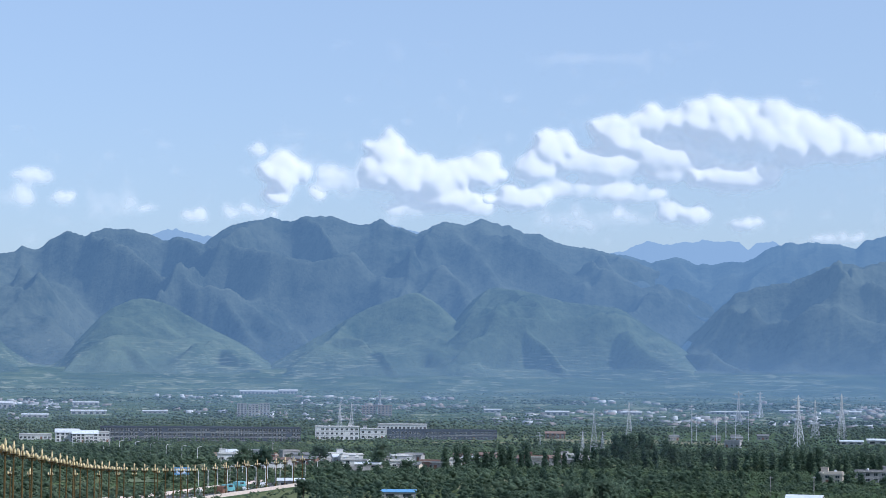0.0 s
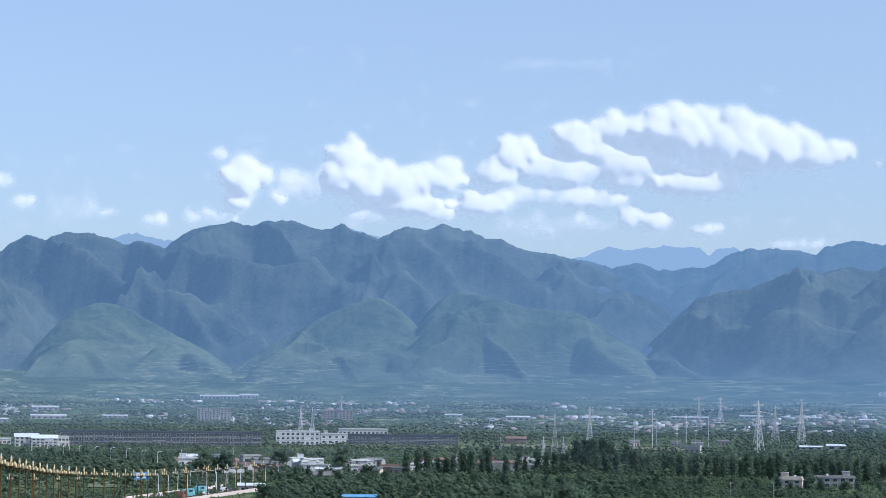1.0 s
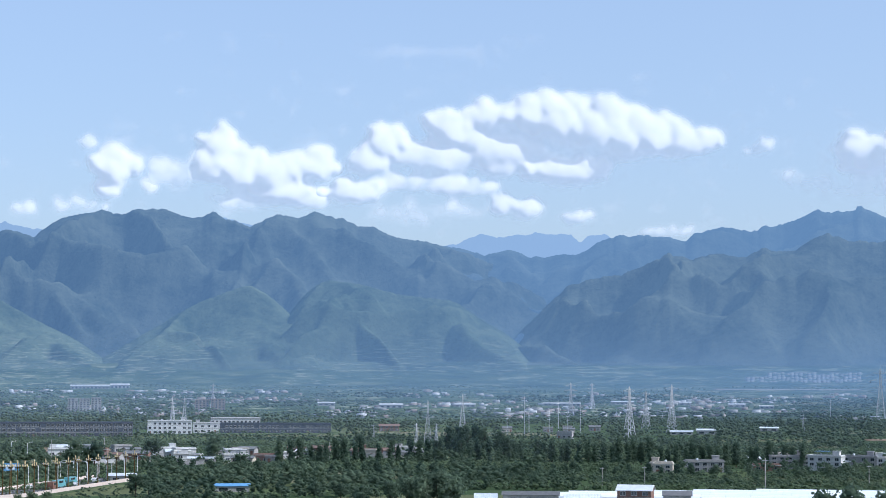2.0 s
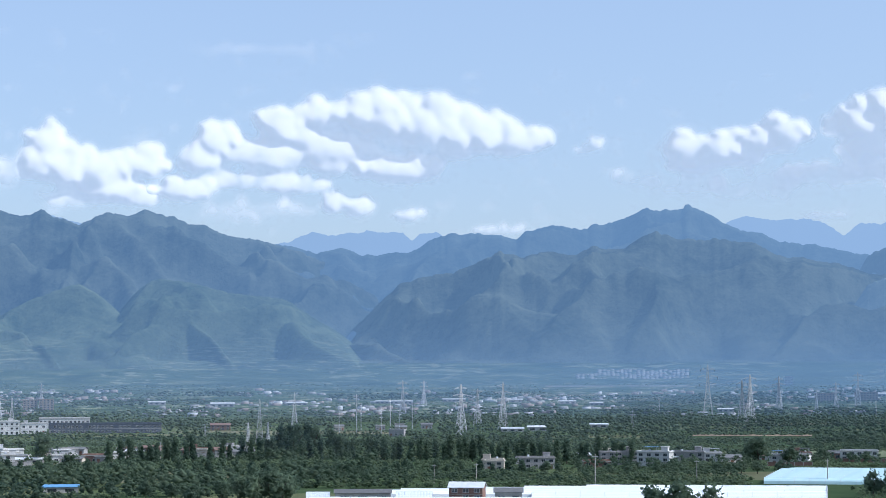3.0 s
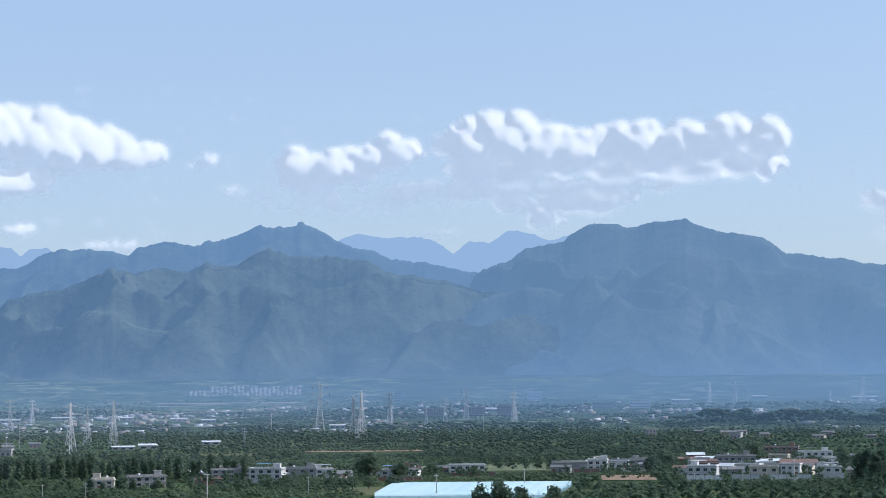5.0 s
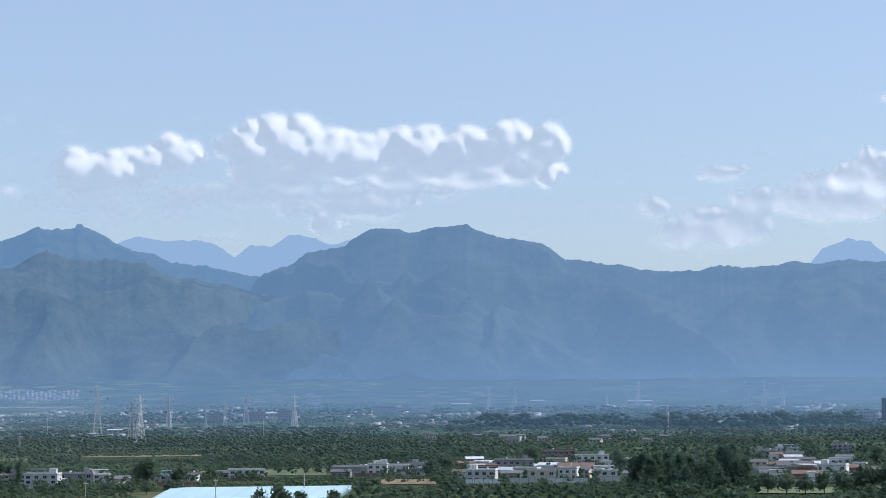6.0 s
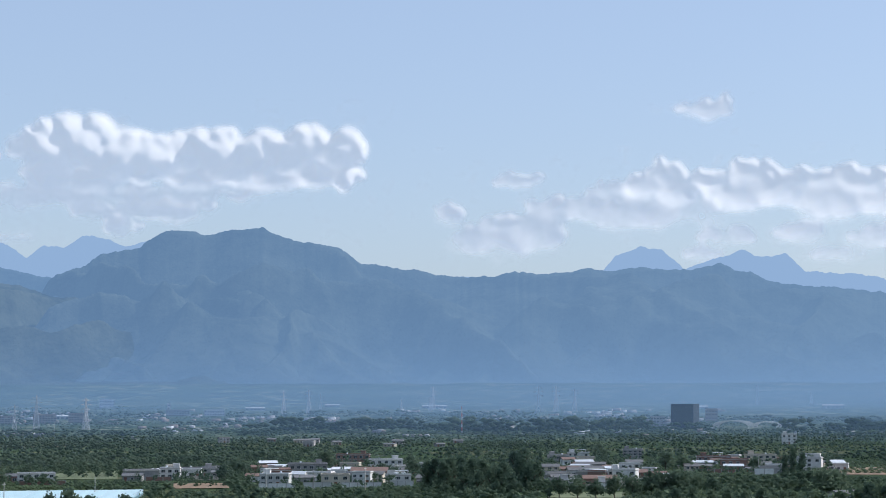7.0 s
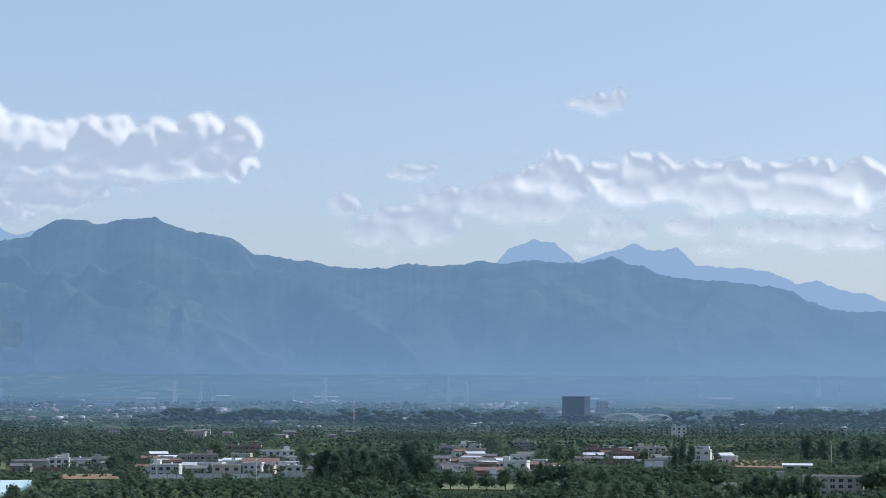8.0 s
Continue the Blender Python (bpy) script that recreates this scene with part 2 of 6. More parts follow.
def ground_material():
    m, nt, ns, ln = nodes_of("plain_of_fields")
    pos = nt.nodes.new("ShaderNodeNewGeometry").outputs["Position"]
    vm = node(nt, "ShaderNodeMapping", Scale=(0.008, 0.014, 0.0))
    vm.inputs["Rotation"].default_value = (0, 0, -0.3)
    ln.new(pos, vm.inputs[0])
    v = node(nt, "ShaderNodeTexVoronoi", Scale=1.0)
    ln.new(vm.outputs[0], v.inputs["Vector"])
    sep = nt.nodes.new("ShaderNodeSeparateColor")
    ln.new(v.outputs["Color"], sep.inputs[0])
    plots = ramp(nt, sep.outputs[0], [(0.0, (0.045, 0.078, 0.040)), (0.45, (0.066, 0.100, 0.050)), (0.75, (0.110, 0.140, 0.070)), (0.92, (0.17, 0.17, 0.10)), (1.0, (0.27, 0.24, 0.17))])
    col = mixed(nt, 0.45, plots, ramp(nt, noise_of(nt, 0.05, 6, 0.7), [(0.3, (0.036, 0.066, 0.036)), (0.7, (0.085, 0.115, 0.060))]))
    d_, b_, z_, vec = polar(nt)
    far_col = ramp(nt, noise_of(nt, 1.0, 5, 0.65, (0.010, 0.035, 0.05), vec), [(0.35, (0.026, 0.050, 0.028)), (0.54, (0.070, 0.105, 0.052)), (0.68, (0.17, 0.19, 0.11))])
    far_col = mixed(nt, terraces(nt, vec, 400.0, z_), far_col, (0.29, 0.31, 0.22))
    mr = nt.nodes.new("ShaderNodeMapRange")
    mr.inputs[1].default_value, mr.inputs[2].default_value = 2000.0, 2500.0
    ln.new(d_, mr.inputs[0])
    col = mixed(nt, mr.outputs[0], col, far_col)
    d = node(nt, "ShaderNodeBsdfDiffuse", Roughness=1.0)
    ln.new(col, d.inputs["Color"])
    # far ground gets its haze as emission over the plot colours
    finish(nt, painted_haze(nt, d.outputs[0], 2000.0, 3300.0, 0.87, 0.36))
    return m


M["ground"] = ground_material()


def cloud_material():
    m, nt, ns, ln = nodes_of("cumulus_vapour")
    cover = nt.nodes.new("ShaderNodeAttribute")
    cover.attribute_name = "cover"
    d = node(nt, "ShaderNodeBsdfDiffuse", Color=(0.37, 0.355, 0.335, 1))
    t = node(nt, "ShaderNodeBsdfTranslucent", Color=(0.46, 0.45, 0.435, 1))
    wrap = nt.nodes.new("ShaderNodeVectorMath")  # normals leaned sunward to imitate light scattered inside the vapour
    wrap.inputs[1].default_value = tuple(0.9 * c for c in (math.sin(sb) * math.cos(sh), math.cos(sb) * math.cos(sh), math.sin(sh)))
    ln.new(nt.nodes.new("ShaderNodeNewGeometry").outputs["Normal"], wrap.inputs[0])
    unit = nt.nodes.new("ShaderNodeVectorMath")
    unit.operation = "NORMALIZE"
    ln.new(wrap.outputs[0], unit.inputs[0])
    ln.new(unit.outputs[0], d.inputs["Normal"])
    lit = nt.nodes.new("ShaderNodeAddShader")
    ln.new(d.outputs[0], lit.inputs[0])
    ln.new(t.outputs[0], lit.inputs[1])
    # even bluish emission stands in for light scattered within the cloud
    glow = node(nt, "ShaderNodeEmission", Color=(0.64, 0.79, 0.97, 1), Strength=0.34)
    mix = nt.nodes.new("ShaderNodeAddShader")
    ln.new(lit.outputs[0], mix.inputs[0])
    ln.new(glow.outputs[0], mix.inputs[1])
    clear = nt.nodes.new("ShaderNodeBsdfTransparent")
    veil = nt.nodes.new("ShaderNodeMixShader")
    ln.new(cover.outputs["Fac"], veil.inputs[0])
    ln.new(clear.outputs[0], veil.inputs[1])
    ln.new(mix.outputs[0], veil.inputs[2])
    finish(nt, veil.outputs[0])
    return m


M["cloud"] = cloud_material()


# ---- geometry tools ----
def lattice_noise(x, y, seed):
    """Smooth noise from -1 to 1 on numpy arrays."""
    xi, yi = np.floor(x).astype(np.int64), np.floor(y).astype(np.int64)
    fx, fy = x - xi, y - yi
    fx, fy = fx * fx * fx * (fx * (fx * 6 - 15) + 10), fy * fy * fy * (fy * (fy * 6 - 15) + 10)

    def at(i, j):
        h = (i * 374761393 + j * 668265263 + seed * 2147483647) & 0xFFFFFFFF
        h = ((h ^ (h >> 13)) * 1274126177) & 0xFFFFFFFF
        return ((h ^ (h >> 16)) & 0xFFFF) / 32767.5 - 1.0

    a, b, c, d = at(xi, yi), at(xi + 1, yi), at(xi, yi + 1), at(xi + 1, yi + 1)
    return (a * (1 - fx) + b * fx) * (1 - fy) + (c * (1 - fx) + d * fx) * fy


def fbm(x, y, seed, octaves=4, gain=0.5):
    total, amp, norm = 0.0, 1.0, 0.0
    for k in range(octaves):
        total, norm = total + amp * lattice_noise(x * 2 ** k + 17.3 * k, y * 2 ** k - 9.1 * k, seed + k), norm + amp
        amp *= gain
    return total / norm


def ground_z(r):
    r = np.asarray(r, float)
    return 30.0 * np.clip((r - 2200.0) / 1300.0, 0, 1) ** 1.3 + np.clip(r - 3500.0, 0, None) * 0.19


def spot(bearing, r, z=None):
    b = radians(bearing)
    return Vector((r * math.sin(b), r * math.cos(b), float(ground_z(r)) if z is None else z))


def facing(bearing, r, turn=0.0, z=None, scale=1.0):
    """A pose on the plain whose front (-y) looks back along the bearing, turned by turn degrees."""
    return Matrix.Translation(spot(bearing, r, z)) @ pose(0, 0, 0, 0, 0, turn - bearing) @ Matrix.Scale(scale, 4)


def mesh_of(name, verts, faces, material, smooth=False):
    me = bpy.data.meshes.new(name)
    verts, faces = np.asarray(verts, np.float32), np.asarray(faces, np.int32)
    n, k = faces.shape
    me.vertices.add(len(verts))
    me.vertices.foreach_set("co", verts.ravel())
    me.loops.add(n * k)
    me.loops.foreach_set("vertex_index", faces.ravel())
    me.polygons.add(n)
    me.polygons.foreach_set("loop_start", np.arange(0, n * k, k, dtype=np.int32))
    me.polygons.foreach_set("loop_total", np.full(n, k, np.int32))
    if smooth:
        me.polygons.foreach_set("use_smooth", np.ones(n, bool))
    me.update(calc_edges=True)
    me.validate()
    me.materials.append(material)
    return me


def part(name, bm, material, parent, label=""):
    me = bpy.data.meshes.new(name)
    bm.to_mesh(me)
    bm.free()
    me.materials.append(material)
    ob = new(name, me)
    ob.parent = parent
    return tagged(ob, label)


def shared(name, me, parent, m, label=""):
    ob = new(name, me)
    ob.parent = parent
    ob.matrix_basis = m
    return tagged(ob, label)


def thing(name, m, label, category, group="", kind=""):
    ob = new(name)
    ob.empty_display_size = 0.5
    ob.matrix_basis = m
    return tagged(ob, label, category, group, kind)


def add_box(bm, x0, x1, y0, y1, z0, z1):
    v = [bm.verts.new((x, y, z)) for z in (z0, z1) for x, y in ((x0, y0), (x1, y0), (x1, y1), (x0, y1))]
    for q in ((3, 2, 1, 0), (4, 5, 6, 7), (0, 1, 5, 4), (1, 2, 6, 5), (2, 3, 7, 6), (3, 0, 4, 7)):
        bm.faces.new([v[i] for i in q])
    return bm


def boxes(*dims):
    bm = bmesh.new()
    for d in dims:
        add_box(bm, *d)
    return bm


def add_strut(bm, a, b, t):
    a, b = Vector(a), Vector(b)
    d = (b - a).normalized()
    u = d.cross(Vector((0, 0, 1)) if abs(d.z) < 0.9 else Vector((1, 0, 0))).normalized() * t / 2
    w = d.cross(u).normalized() * t / 2
    v = [bm.verts.new(p + s * u + q * w) for p in (a, b) for s, q in ((-1, -1), (1, -1), (1, 1), (-1, 1))]
    for f in ((3, 2, 1, 0), (4, 5, 6, 7), (0, 1, 5, 4), (1, 2, 6, 5), (2, 3, 7, 6), (3, 0, 4, 7)):
        bm.faces.new([v[i] for i in f])


def struts(t, *pairs):
    bm = bmesh.new()
    for a, b in pairs:
        add_strut(bm, a, b, t)
    return bm


def lathe(profile, sides=8):
    """A turned solid from (radius, height) pairs."""
    bm = bmesh.new()
    rings = [[bm.verts.new((r * math.cos(2 * math.pi * i / sides), r * math.sin(2 * math.pi * i / sides), z)) for i in range(sides)] for r, z in profile]
    for lo, hi in zip(rings, rings[1:]):
        for i in range(sides):
            bm.faces.new((lo[i], lo[(i + 1) % sides], hi[(i + 1) % sides], hi[i]))
    bm.faces.new(rings[0][::-1])
    bm.faces.new(rings[-1])
    return bm


def tube(points, t):
    """One connected square tube along a line of points."""
    bm = bmesh.new()
    P = [Vector(p) for p in points]
    rings = []
    for i, p in enumerate(P):
        d = (P[min(i + 1, len(P) - 1)] - P[max(i - 1, 0)]).normalized()
        u = d.cross(Vector((0, 0, 1)) if abs(d.z) < 0.95 else Vector((0, 1, 0))).normalized() * t / 2
        w = d.cross(u).normalized() * t / 2
        rings.append([bm.verts.new(p + a * u + c * w) for a, c in ((-1, -1), (1, -1), (1, 1), (-1, 1))])
    for lo, hi in zip(rings, rings[1:]):
        for k in range(4):
            bm.faces.new((lo[k], lo[(k + 1) % 4], hi[(k + 1) % 4], hi[k]))
    bm.faces.new(rings[0][::-1])
    bm.faces.new(rings[-1])
    return bm


# ---- ground ----
def build_ground():
    bear = np.concatenate([np.arange(-17, 52, 0.2), np.arange(52, 343, 3.0)])
    rad = np.concatenate([np.arange(0, 600, 60.0), np.arange(600, 2200, 20.0), np.arange(2200, 3900, 9.0), np.arange(3900, 4961, 60.0)])
    rad[0] = -0.02
    B, R = np.meshgrid(np.radians(bear), rad)
    rise = ((np.degrees(B) > -20) & (np.degrees(B) < 55)).astype(float)
    Z = ground_z(np.minimum(R, 3700)) * rise
    far = np.clip((R - 2300) / 900, 0, 1)
    steps = fbm(np.degrees(B) * 0.8, R / 40.0, 5, 4)
    Z = Z + far * rise * 2.2 * np.round(steps * 3) / 3 + 0.25 * fbm(B * 60, R / 30, 9, 3) * np.clip((R - 400) / 300, 0, 1)
    Z = np.where(R < 1900, np.minimum(Z, 0.0), Z)
    verts = np.stack([R * np.sin(B), R * np.cos(B), Z], -1).reshape(-1, 3)
    n, k = len(bear), len(rad)
    i = np.arange(k - 1)[:, None] * n
    j = np.arange(n)[None, :]
    jn = (j + 1) % n
    faces = np.stack([i + j, i + jn, i + n + jn, i + n + j], -1).reshape(-1, 4)
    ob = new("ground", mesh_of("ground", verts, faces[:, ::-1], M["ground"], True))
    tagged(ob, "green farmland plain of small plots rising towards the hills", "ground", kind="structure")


build_ground()

# ---- mountains: crests as bearing and height in degrees from the eye ----
CREST_EAST = [(-16, 2.6), (-12.90, 3.04), (-12.02, 3.40), (-11.65, 3.42), (-11.43, 3.58), (-11.13, 3.48), (-10.76, 3.73), (-10.26, 4.02), (-9.78, 3.91), (-9.25, 4.10), (-8.42, 4.09), (-8.08, 4.02), (-7.65, 3.81), (-7.19, 3.93), (-6.57, 3.74), (-6.12, 4.13), (-5.73, 4.29), (-4.73, 4.51), (-4.19, 4.42), (-3.73, 4.57), (-3.03, 4.57), (-2.40, 4.34), (-2.02, 4.38), (-1.74, 4.52), (-1.39, 4.32), (-0.72, 4.13), (0.01, 4.45), (0.24, 4.46), (0.59, 4.33), (1.02, 4.55), (1.41, 4.40), (1.80, 4.37), (2.19, 4.15), (2.74, 4.09), (3.12, 3.90), (3.98, 3.73), (4.52, 3.61), (5.41, 3.38), (6.34, 2.88), (7.59, 2.16), (9.0, 1.2), (10.6, -0.3)]
CREST_MIDDLE = [(1.0, 2.0), (2.94, 3.03), (3.87, 3.50), (4.64, 3.62), (5.10, 3.56), (5.72, 3.36), (6.34, 3.50), (7.12, 3.30), (7.59, 3.35), (8.21, 3.38), (8.60, 3.55), (8.99, 3.81), (9.30, 3.89), (9.84, 3.92), (10.78, 3.82), (11.24, 3.74), (11.48, 3.96), (12.33, 4.11), (13.03, 4.01), (13.42, 4.15), (13.81, 4.16), (14.27, 4.34), (14.81, 4.54), (15.12, 4.47), (15.35, 4.53), (15.66, 4.50), (15.78, 4.52), (15.85, 4.68), (15.95, 4.70), (16.06, 4.56), (16.35, 4.47), (16.81, 4.21), (17.49, 3.89), (17.95, 3.86), (18.40, 3.60), (19.01, 3.54), (19.35, 3.53), (19.97, 3.41), (20.75, 3.22), (22.14, 2.55), (25, 1.0)]
CREST_WEST = [(18.6, -0.4), (19.6, 1.2), (20.75, 3.21), (21.22, 3.41), (21.61, 3.54), (22.00, 3.84), (22.62, 3.99), (23.09, 4.04), (23.40, 4.27), (23.84, 4.52), (24.65, 4.52), (24.96, 4.41), (25.43, 4.50), (25.66, 4.61), (25.97, 4.55), (26.49, 4.67), (26.75, 4.48), (27.13, 4.35), (27.75, 4.22), (28.21, 4.18), (28.75, 3.99), (29.18, 3.67), (29.90, 3.61), (30.35, 3.48), (30.66, 3.54), (30.96, 3.41), (31.72, 3.27), (32.76, 3.29), (33.38, 3.39), (34.47, 3.38), (35.56, 3.50), (35.95, 3.41), (36.88, 3.53), (38.20, 3.41), (38.67, 3.56), (39.05, 3.61), (39.44, 3.41), (39.90, 3.34), (40.21, 3.19), (40.90, 3.03), (42.05, 2.91), (43.11, 2.82), (43.95, 2.64), (44.32, 2.39), (44.92, 2.16), (45.37, 2.10), (46.39, 2.08), (47.45, 1.74), (51, 1.0)]
CREST_FRONT = [(5.0, -0.3), (6.00, 0.51), (6.68, 1.29), (7.37, 1.91), (7.98, 2.49), (8.44, 2.65), (9.50, 2.84), (10.26, 3.17), (10.78, 3.40), (11.40, 3.26), (11.94, 3.40), (12.87, 3.31), (13.34, 3.53), (13.65, 3.45), (14.19, 3.48), (14.58, 3.75), (15.04, 3.93), (15.65, 3.71), (16.73, 3.70), (17.79, 3.57), (18.25, 3.25), (19.30, 3.12), (19.95, 3.00), (20.74, 2.76), (21.83, 2.63), (22.61, 2.39), (23.54, 2.07), (24.62, 1.44), (26.15, 0.49), (27.2, -0.3)]
HILL_A = [(-16, 1.9), (-13.16, 1.45), (-11.97, 1.09), (-11.06, 0.49), (-10.46, 0.50), (-9.13, 1.93), (-8.23, 2.29), (-7.46, 2.07), (-6.38, 1.47), (-5.45, 1.02), (-4.52, 0.49), (-4.05, 0.14), (-3.2, -0.4)]
HILL_B = [(-6.3, -0.4), (-5.28, 0.17), (-4.52, 0.57), (-3.45, 1.23), (-2.22, 1.98), (-1.29, 2.34), (-0.70, 2.54), (-0.20, 2.24), (0.42, 1.70), (1.05, 0.93), (1.52, 0.39), (2.3, -0.4)]
HILL_C = [(-1.4, -0.4), (-0.65, 0.37), (-0.19, 0.92), (0.73, 2.25), (1.35, 2.67), (2.28, 2.57), (3.37, 2.27), (4.91, 2.12), (5.53, 1.66), (6.45, 1.13), (7.07, 0.60), (7.53, 0.25), (8.2, -0.4)]
SPUR_WEST = [(19.5, -0.4), (21.0, 0.6), (22.8, 1.7), (24.2, 2.6), (26.6, 3.1), (27.6, 2.5), (28.6, 1.9), (30.0, 0.9), (31.2, -0.4)]
REMOTE_EAST = [(-8.9, 3.0), (-8.56, 3.44), (-7.96, 3.99), (-7.35, 4.15), (-6.81, 4.01), (-6.35, 3.97), (-5.65, 3.64), (-2.24, 3.69), (-1.47, 4.35), (-0.69, 4.14), (-0.06, 3.87), (3.83, 3.43), (5.06, 3.72), (5.60, 3.91), (6.14, 3.86), (7.22, 3.99), (7.83, 3.94), (8.13, 3.91), (8.36, 3.71), (8.59, 3.91), (9.05, 3.91), (9.80, 3.60), (10.5, 3.2)]
REMOTE_WEST = [(15.8, 3.2), (16.57, 3.89), (17.03, 4.20), (17.50, 4.34), (18.27, 4.20), (19.20, 4.24), (19.67, 4.04), (20.13, 3.80), (20.60, 4.11), (21.06, 4.03), (21.61, 4.38), (22.31, 4.28), (22.78, 4.09), (23.40, 4.27), (24.33, 3.77), (35.41, 3.07), (35.87, 3.46), (36.18, 3.84), (36.88, 4.09), (37.43, 4.00), (38.05, 3.46), (38.82, 3.69), (39.59, 4.00), (40.13, 3.75), (40.83, 3.84), (41.29, 3.37), (42.81, 3.29), (43.42, 3.13), (44.02, 2.85), (44.55, 2.97), (45.08, 2.74), (45.82, 2.58), (46.39, 2.35), (47.45, 2.19), (50, 1.9)]


def build_range(label, crest, r_top, r_foot, material, seed, spur=1.0, wave=1.1, slant=0.6, step=0.05, rows=66, round_top=0.0):
    cb, ch = np.array(crest).T
    b = np.arange(cb[0], cb[-1] + step, step)
    top = np.interp(b, cb, ch)
    if round_top:
        w = np.exp(-0.5 * (np.arange(-20, 21) * step / round_top) ** 2)
        top = np.convolve(np.pad(top, 20, mode="edge"), w / w.sum(), "valid")
    top = top + (0.035 if round_top else 0.075) * fbm(b * 4.2, b * 0 + seed, seed, 5, 0.7)
    ztop = EYE + r_top * np.tan(np.radians(top))
    s = np.concatenate([np.linspace(0, 1, rows), 1 + np.linspace(0.05, 0.5, 6)])
    S, Bg = np.meshgrid(s, b, indexing="ij")
    Zt = np.broadcast_to(ztop, S.shape)
    R = r_foot + (r_top - r_foot) * S
    foot = ground_z(np.minimum(R, 3700)) - 3.0 + 7.0 * np.clip(S * 14, 0, 1)
    rise = np.clip(Zt - foot, 0, None)
    X, Y = Bg * 77.0, (1 - S) * (r_top - r_foot)
    X = X + 70.0 * fbm(X / 330.0, Y / 330.0, seed + 3, 3)
    Y = Y + 70.0 * fbm(X / 300.0 + 9, Y / 300.0, seed + 5, 3)

    def spurs(lean, size, long, k):
        return 1 - 2 * np.abs(lattice_noise((X + lean * Y) / size + 5.1 * k, Y / long + k, seed + 11 + k))

    size = 150.0 * wave
    ridge = np.maximum(spurs(0.55, size, size * 2.6, 0), 0.9 * spurs(-0.6, size * 0.9, size * 2.4, 1))
    ridge2 = np.maximum(spurs(0.9, size * 0.42, size * 0.9, 2), spurs(-0.9, size * 0.40, size * 0.9, 3))
    ridge3 = fbm(X / 42.0, Y / 60.0, seed + 17, 4, 0.6)
    carve = (0.50 * (ridge - 0.45) + 0.13 * (0.4 + 0.6 * np.clip(ridge, 0, 1)) * (ridge2 - 0.40) + 0.035 * ridge3) * spur
    for _ in range(3):  # worn, rounded spurs
        q = np.pad(carve, 1, mode="edge")
        carve = (q[1:-1, 1:-1] * 2 + q[:-2, 1:-1] + q[2:, 1:-1] + q[1:-1, :-2] + q[1:-1, 2:]) / 6
    shape = np.where(S <= 1, np.sin(np.clip(S, 0, 1) * math.pi) ** 0.8, 0.0)
    base = np.where(S <= 1, np.clip(S, 0, 1) ** 1.25, 1 - (S - 1) * 1.6)
    Z = foot + rise * np.clip(base + carve * shape, 0, 1.0)
    Z = np.minimum(Z, np.where(S <= 1, EYE + R * np.tan(np.radians(np.broadcast_to(top, S.shape) - 0.10 * (1 - np.clip(S, 0, 1)) / 0.2)), Z))
    A = np.radians(Bg)
    verts = np.stack([R * np.sin(A), R * np.cos(A), Z], -1).reshape(-1, 3)
    n, k = len(b), len(s)
    i = np.arange(k - 1)[:, None] * n
    j = np.arange(n - 1)[None, :]
    faces = np.stack([i + j, i + j + 1, i + n + j + 1, i + n + j], -1).reshape(-1, 4)
    ob = new("mountain", mesh_of("mountain", verts, faces, material, True))
    tagged(ob, label, "mountain", kind="structure")


build_range("remote mountain crest behind the main range, pale blue with haze", REMOTE_EAST, 4700, 4560, M["remote"], 3, rows=24)
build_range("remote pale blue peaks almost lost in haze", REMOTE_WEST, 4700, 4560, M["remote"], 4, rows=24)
build_range("forested mountain massif with jagged crest, blue-green with haze", CREST_EAST, 4560, 3930, M["range"], 21, 1.1, 1.7)
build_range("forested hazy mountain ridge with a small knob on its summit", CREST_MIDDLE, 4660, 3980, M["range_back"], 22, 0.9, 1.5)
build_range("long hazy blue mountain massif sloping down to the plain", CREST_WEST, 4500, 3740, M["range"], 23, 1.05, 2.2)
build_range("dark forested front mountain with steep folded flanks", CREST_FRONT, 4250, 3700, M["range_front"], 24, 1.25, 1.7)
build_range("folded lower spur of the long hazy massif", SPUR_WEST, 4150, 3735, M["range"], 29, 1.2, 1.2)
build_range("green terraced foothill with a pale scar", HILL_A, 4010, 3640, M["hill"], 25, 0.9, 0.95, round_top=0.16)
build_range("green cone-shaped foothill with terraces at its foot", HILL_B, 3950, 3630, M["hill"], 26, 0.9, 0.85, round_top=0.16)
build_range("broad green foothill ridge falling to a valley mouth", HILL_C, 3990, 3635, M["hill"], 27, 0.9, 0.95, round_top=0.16)

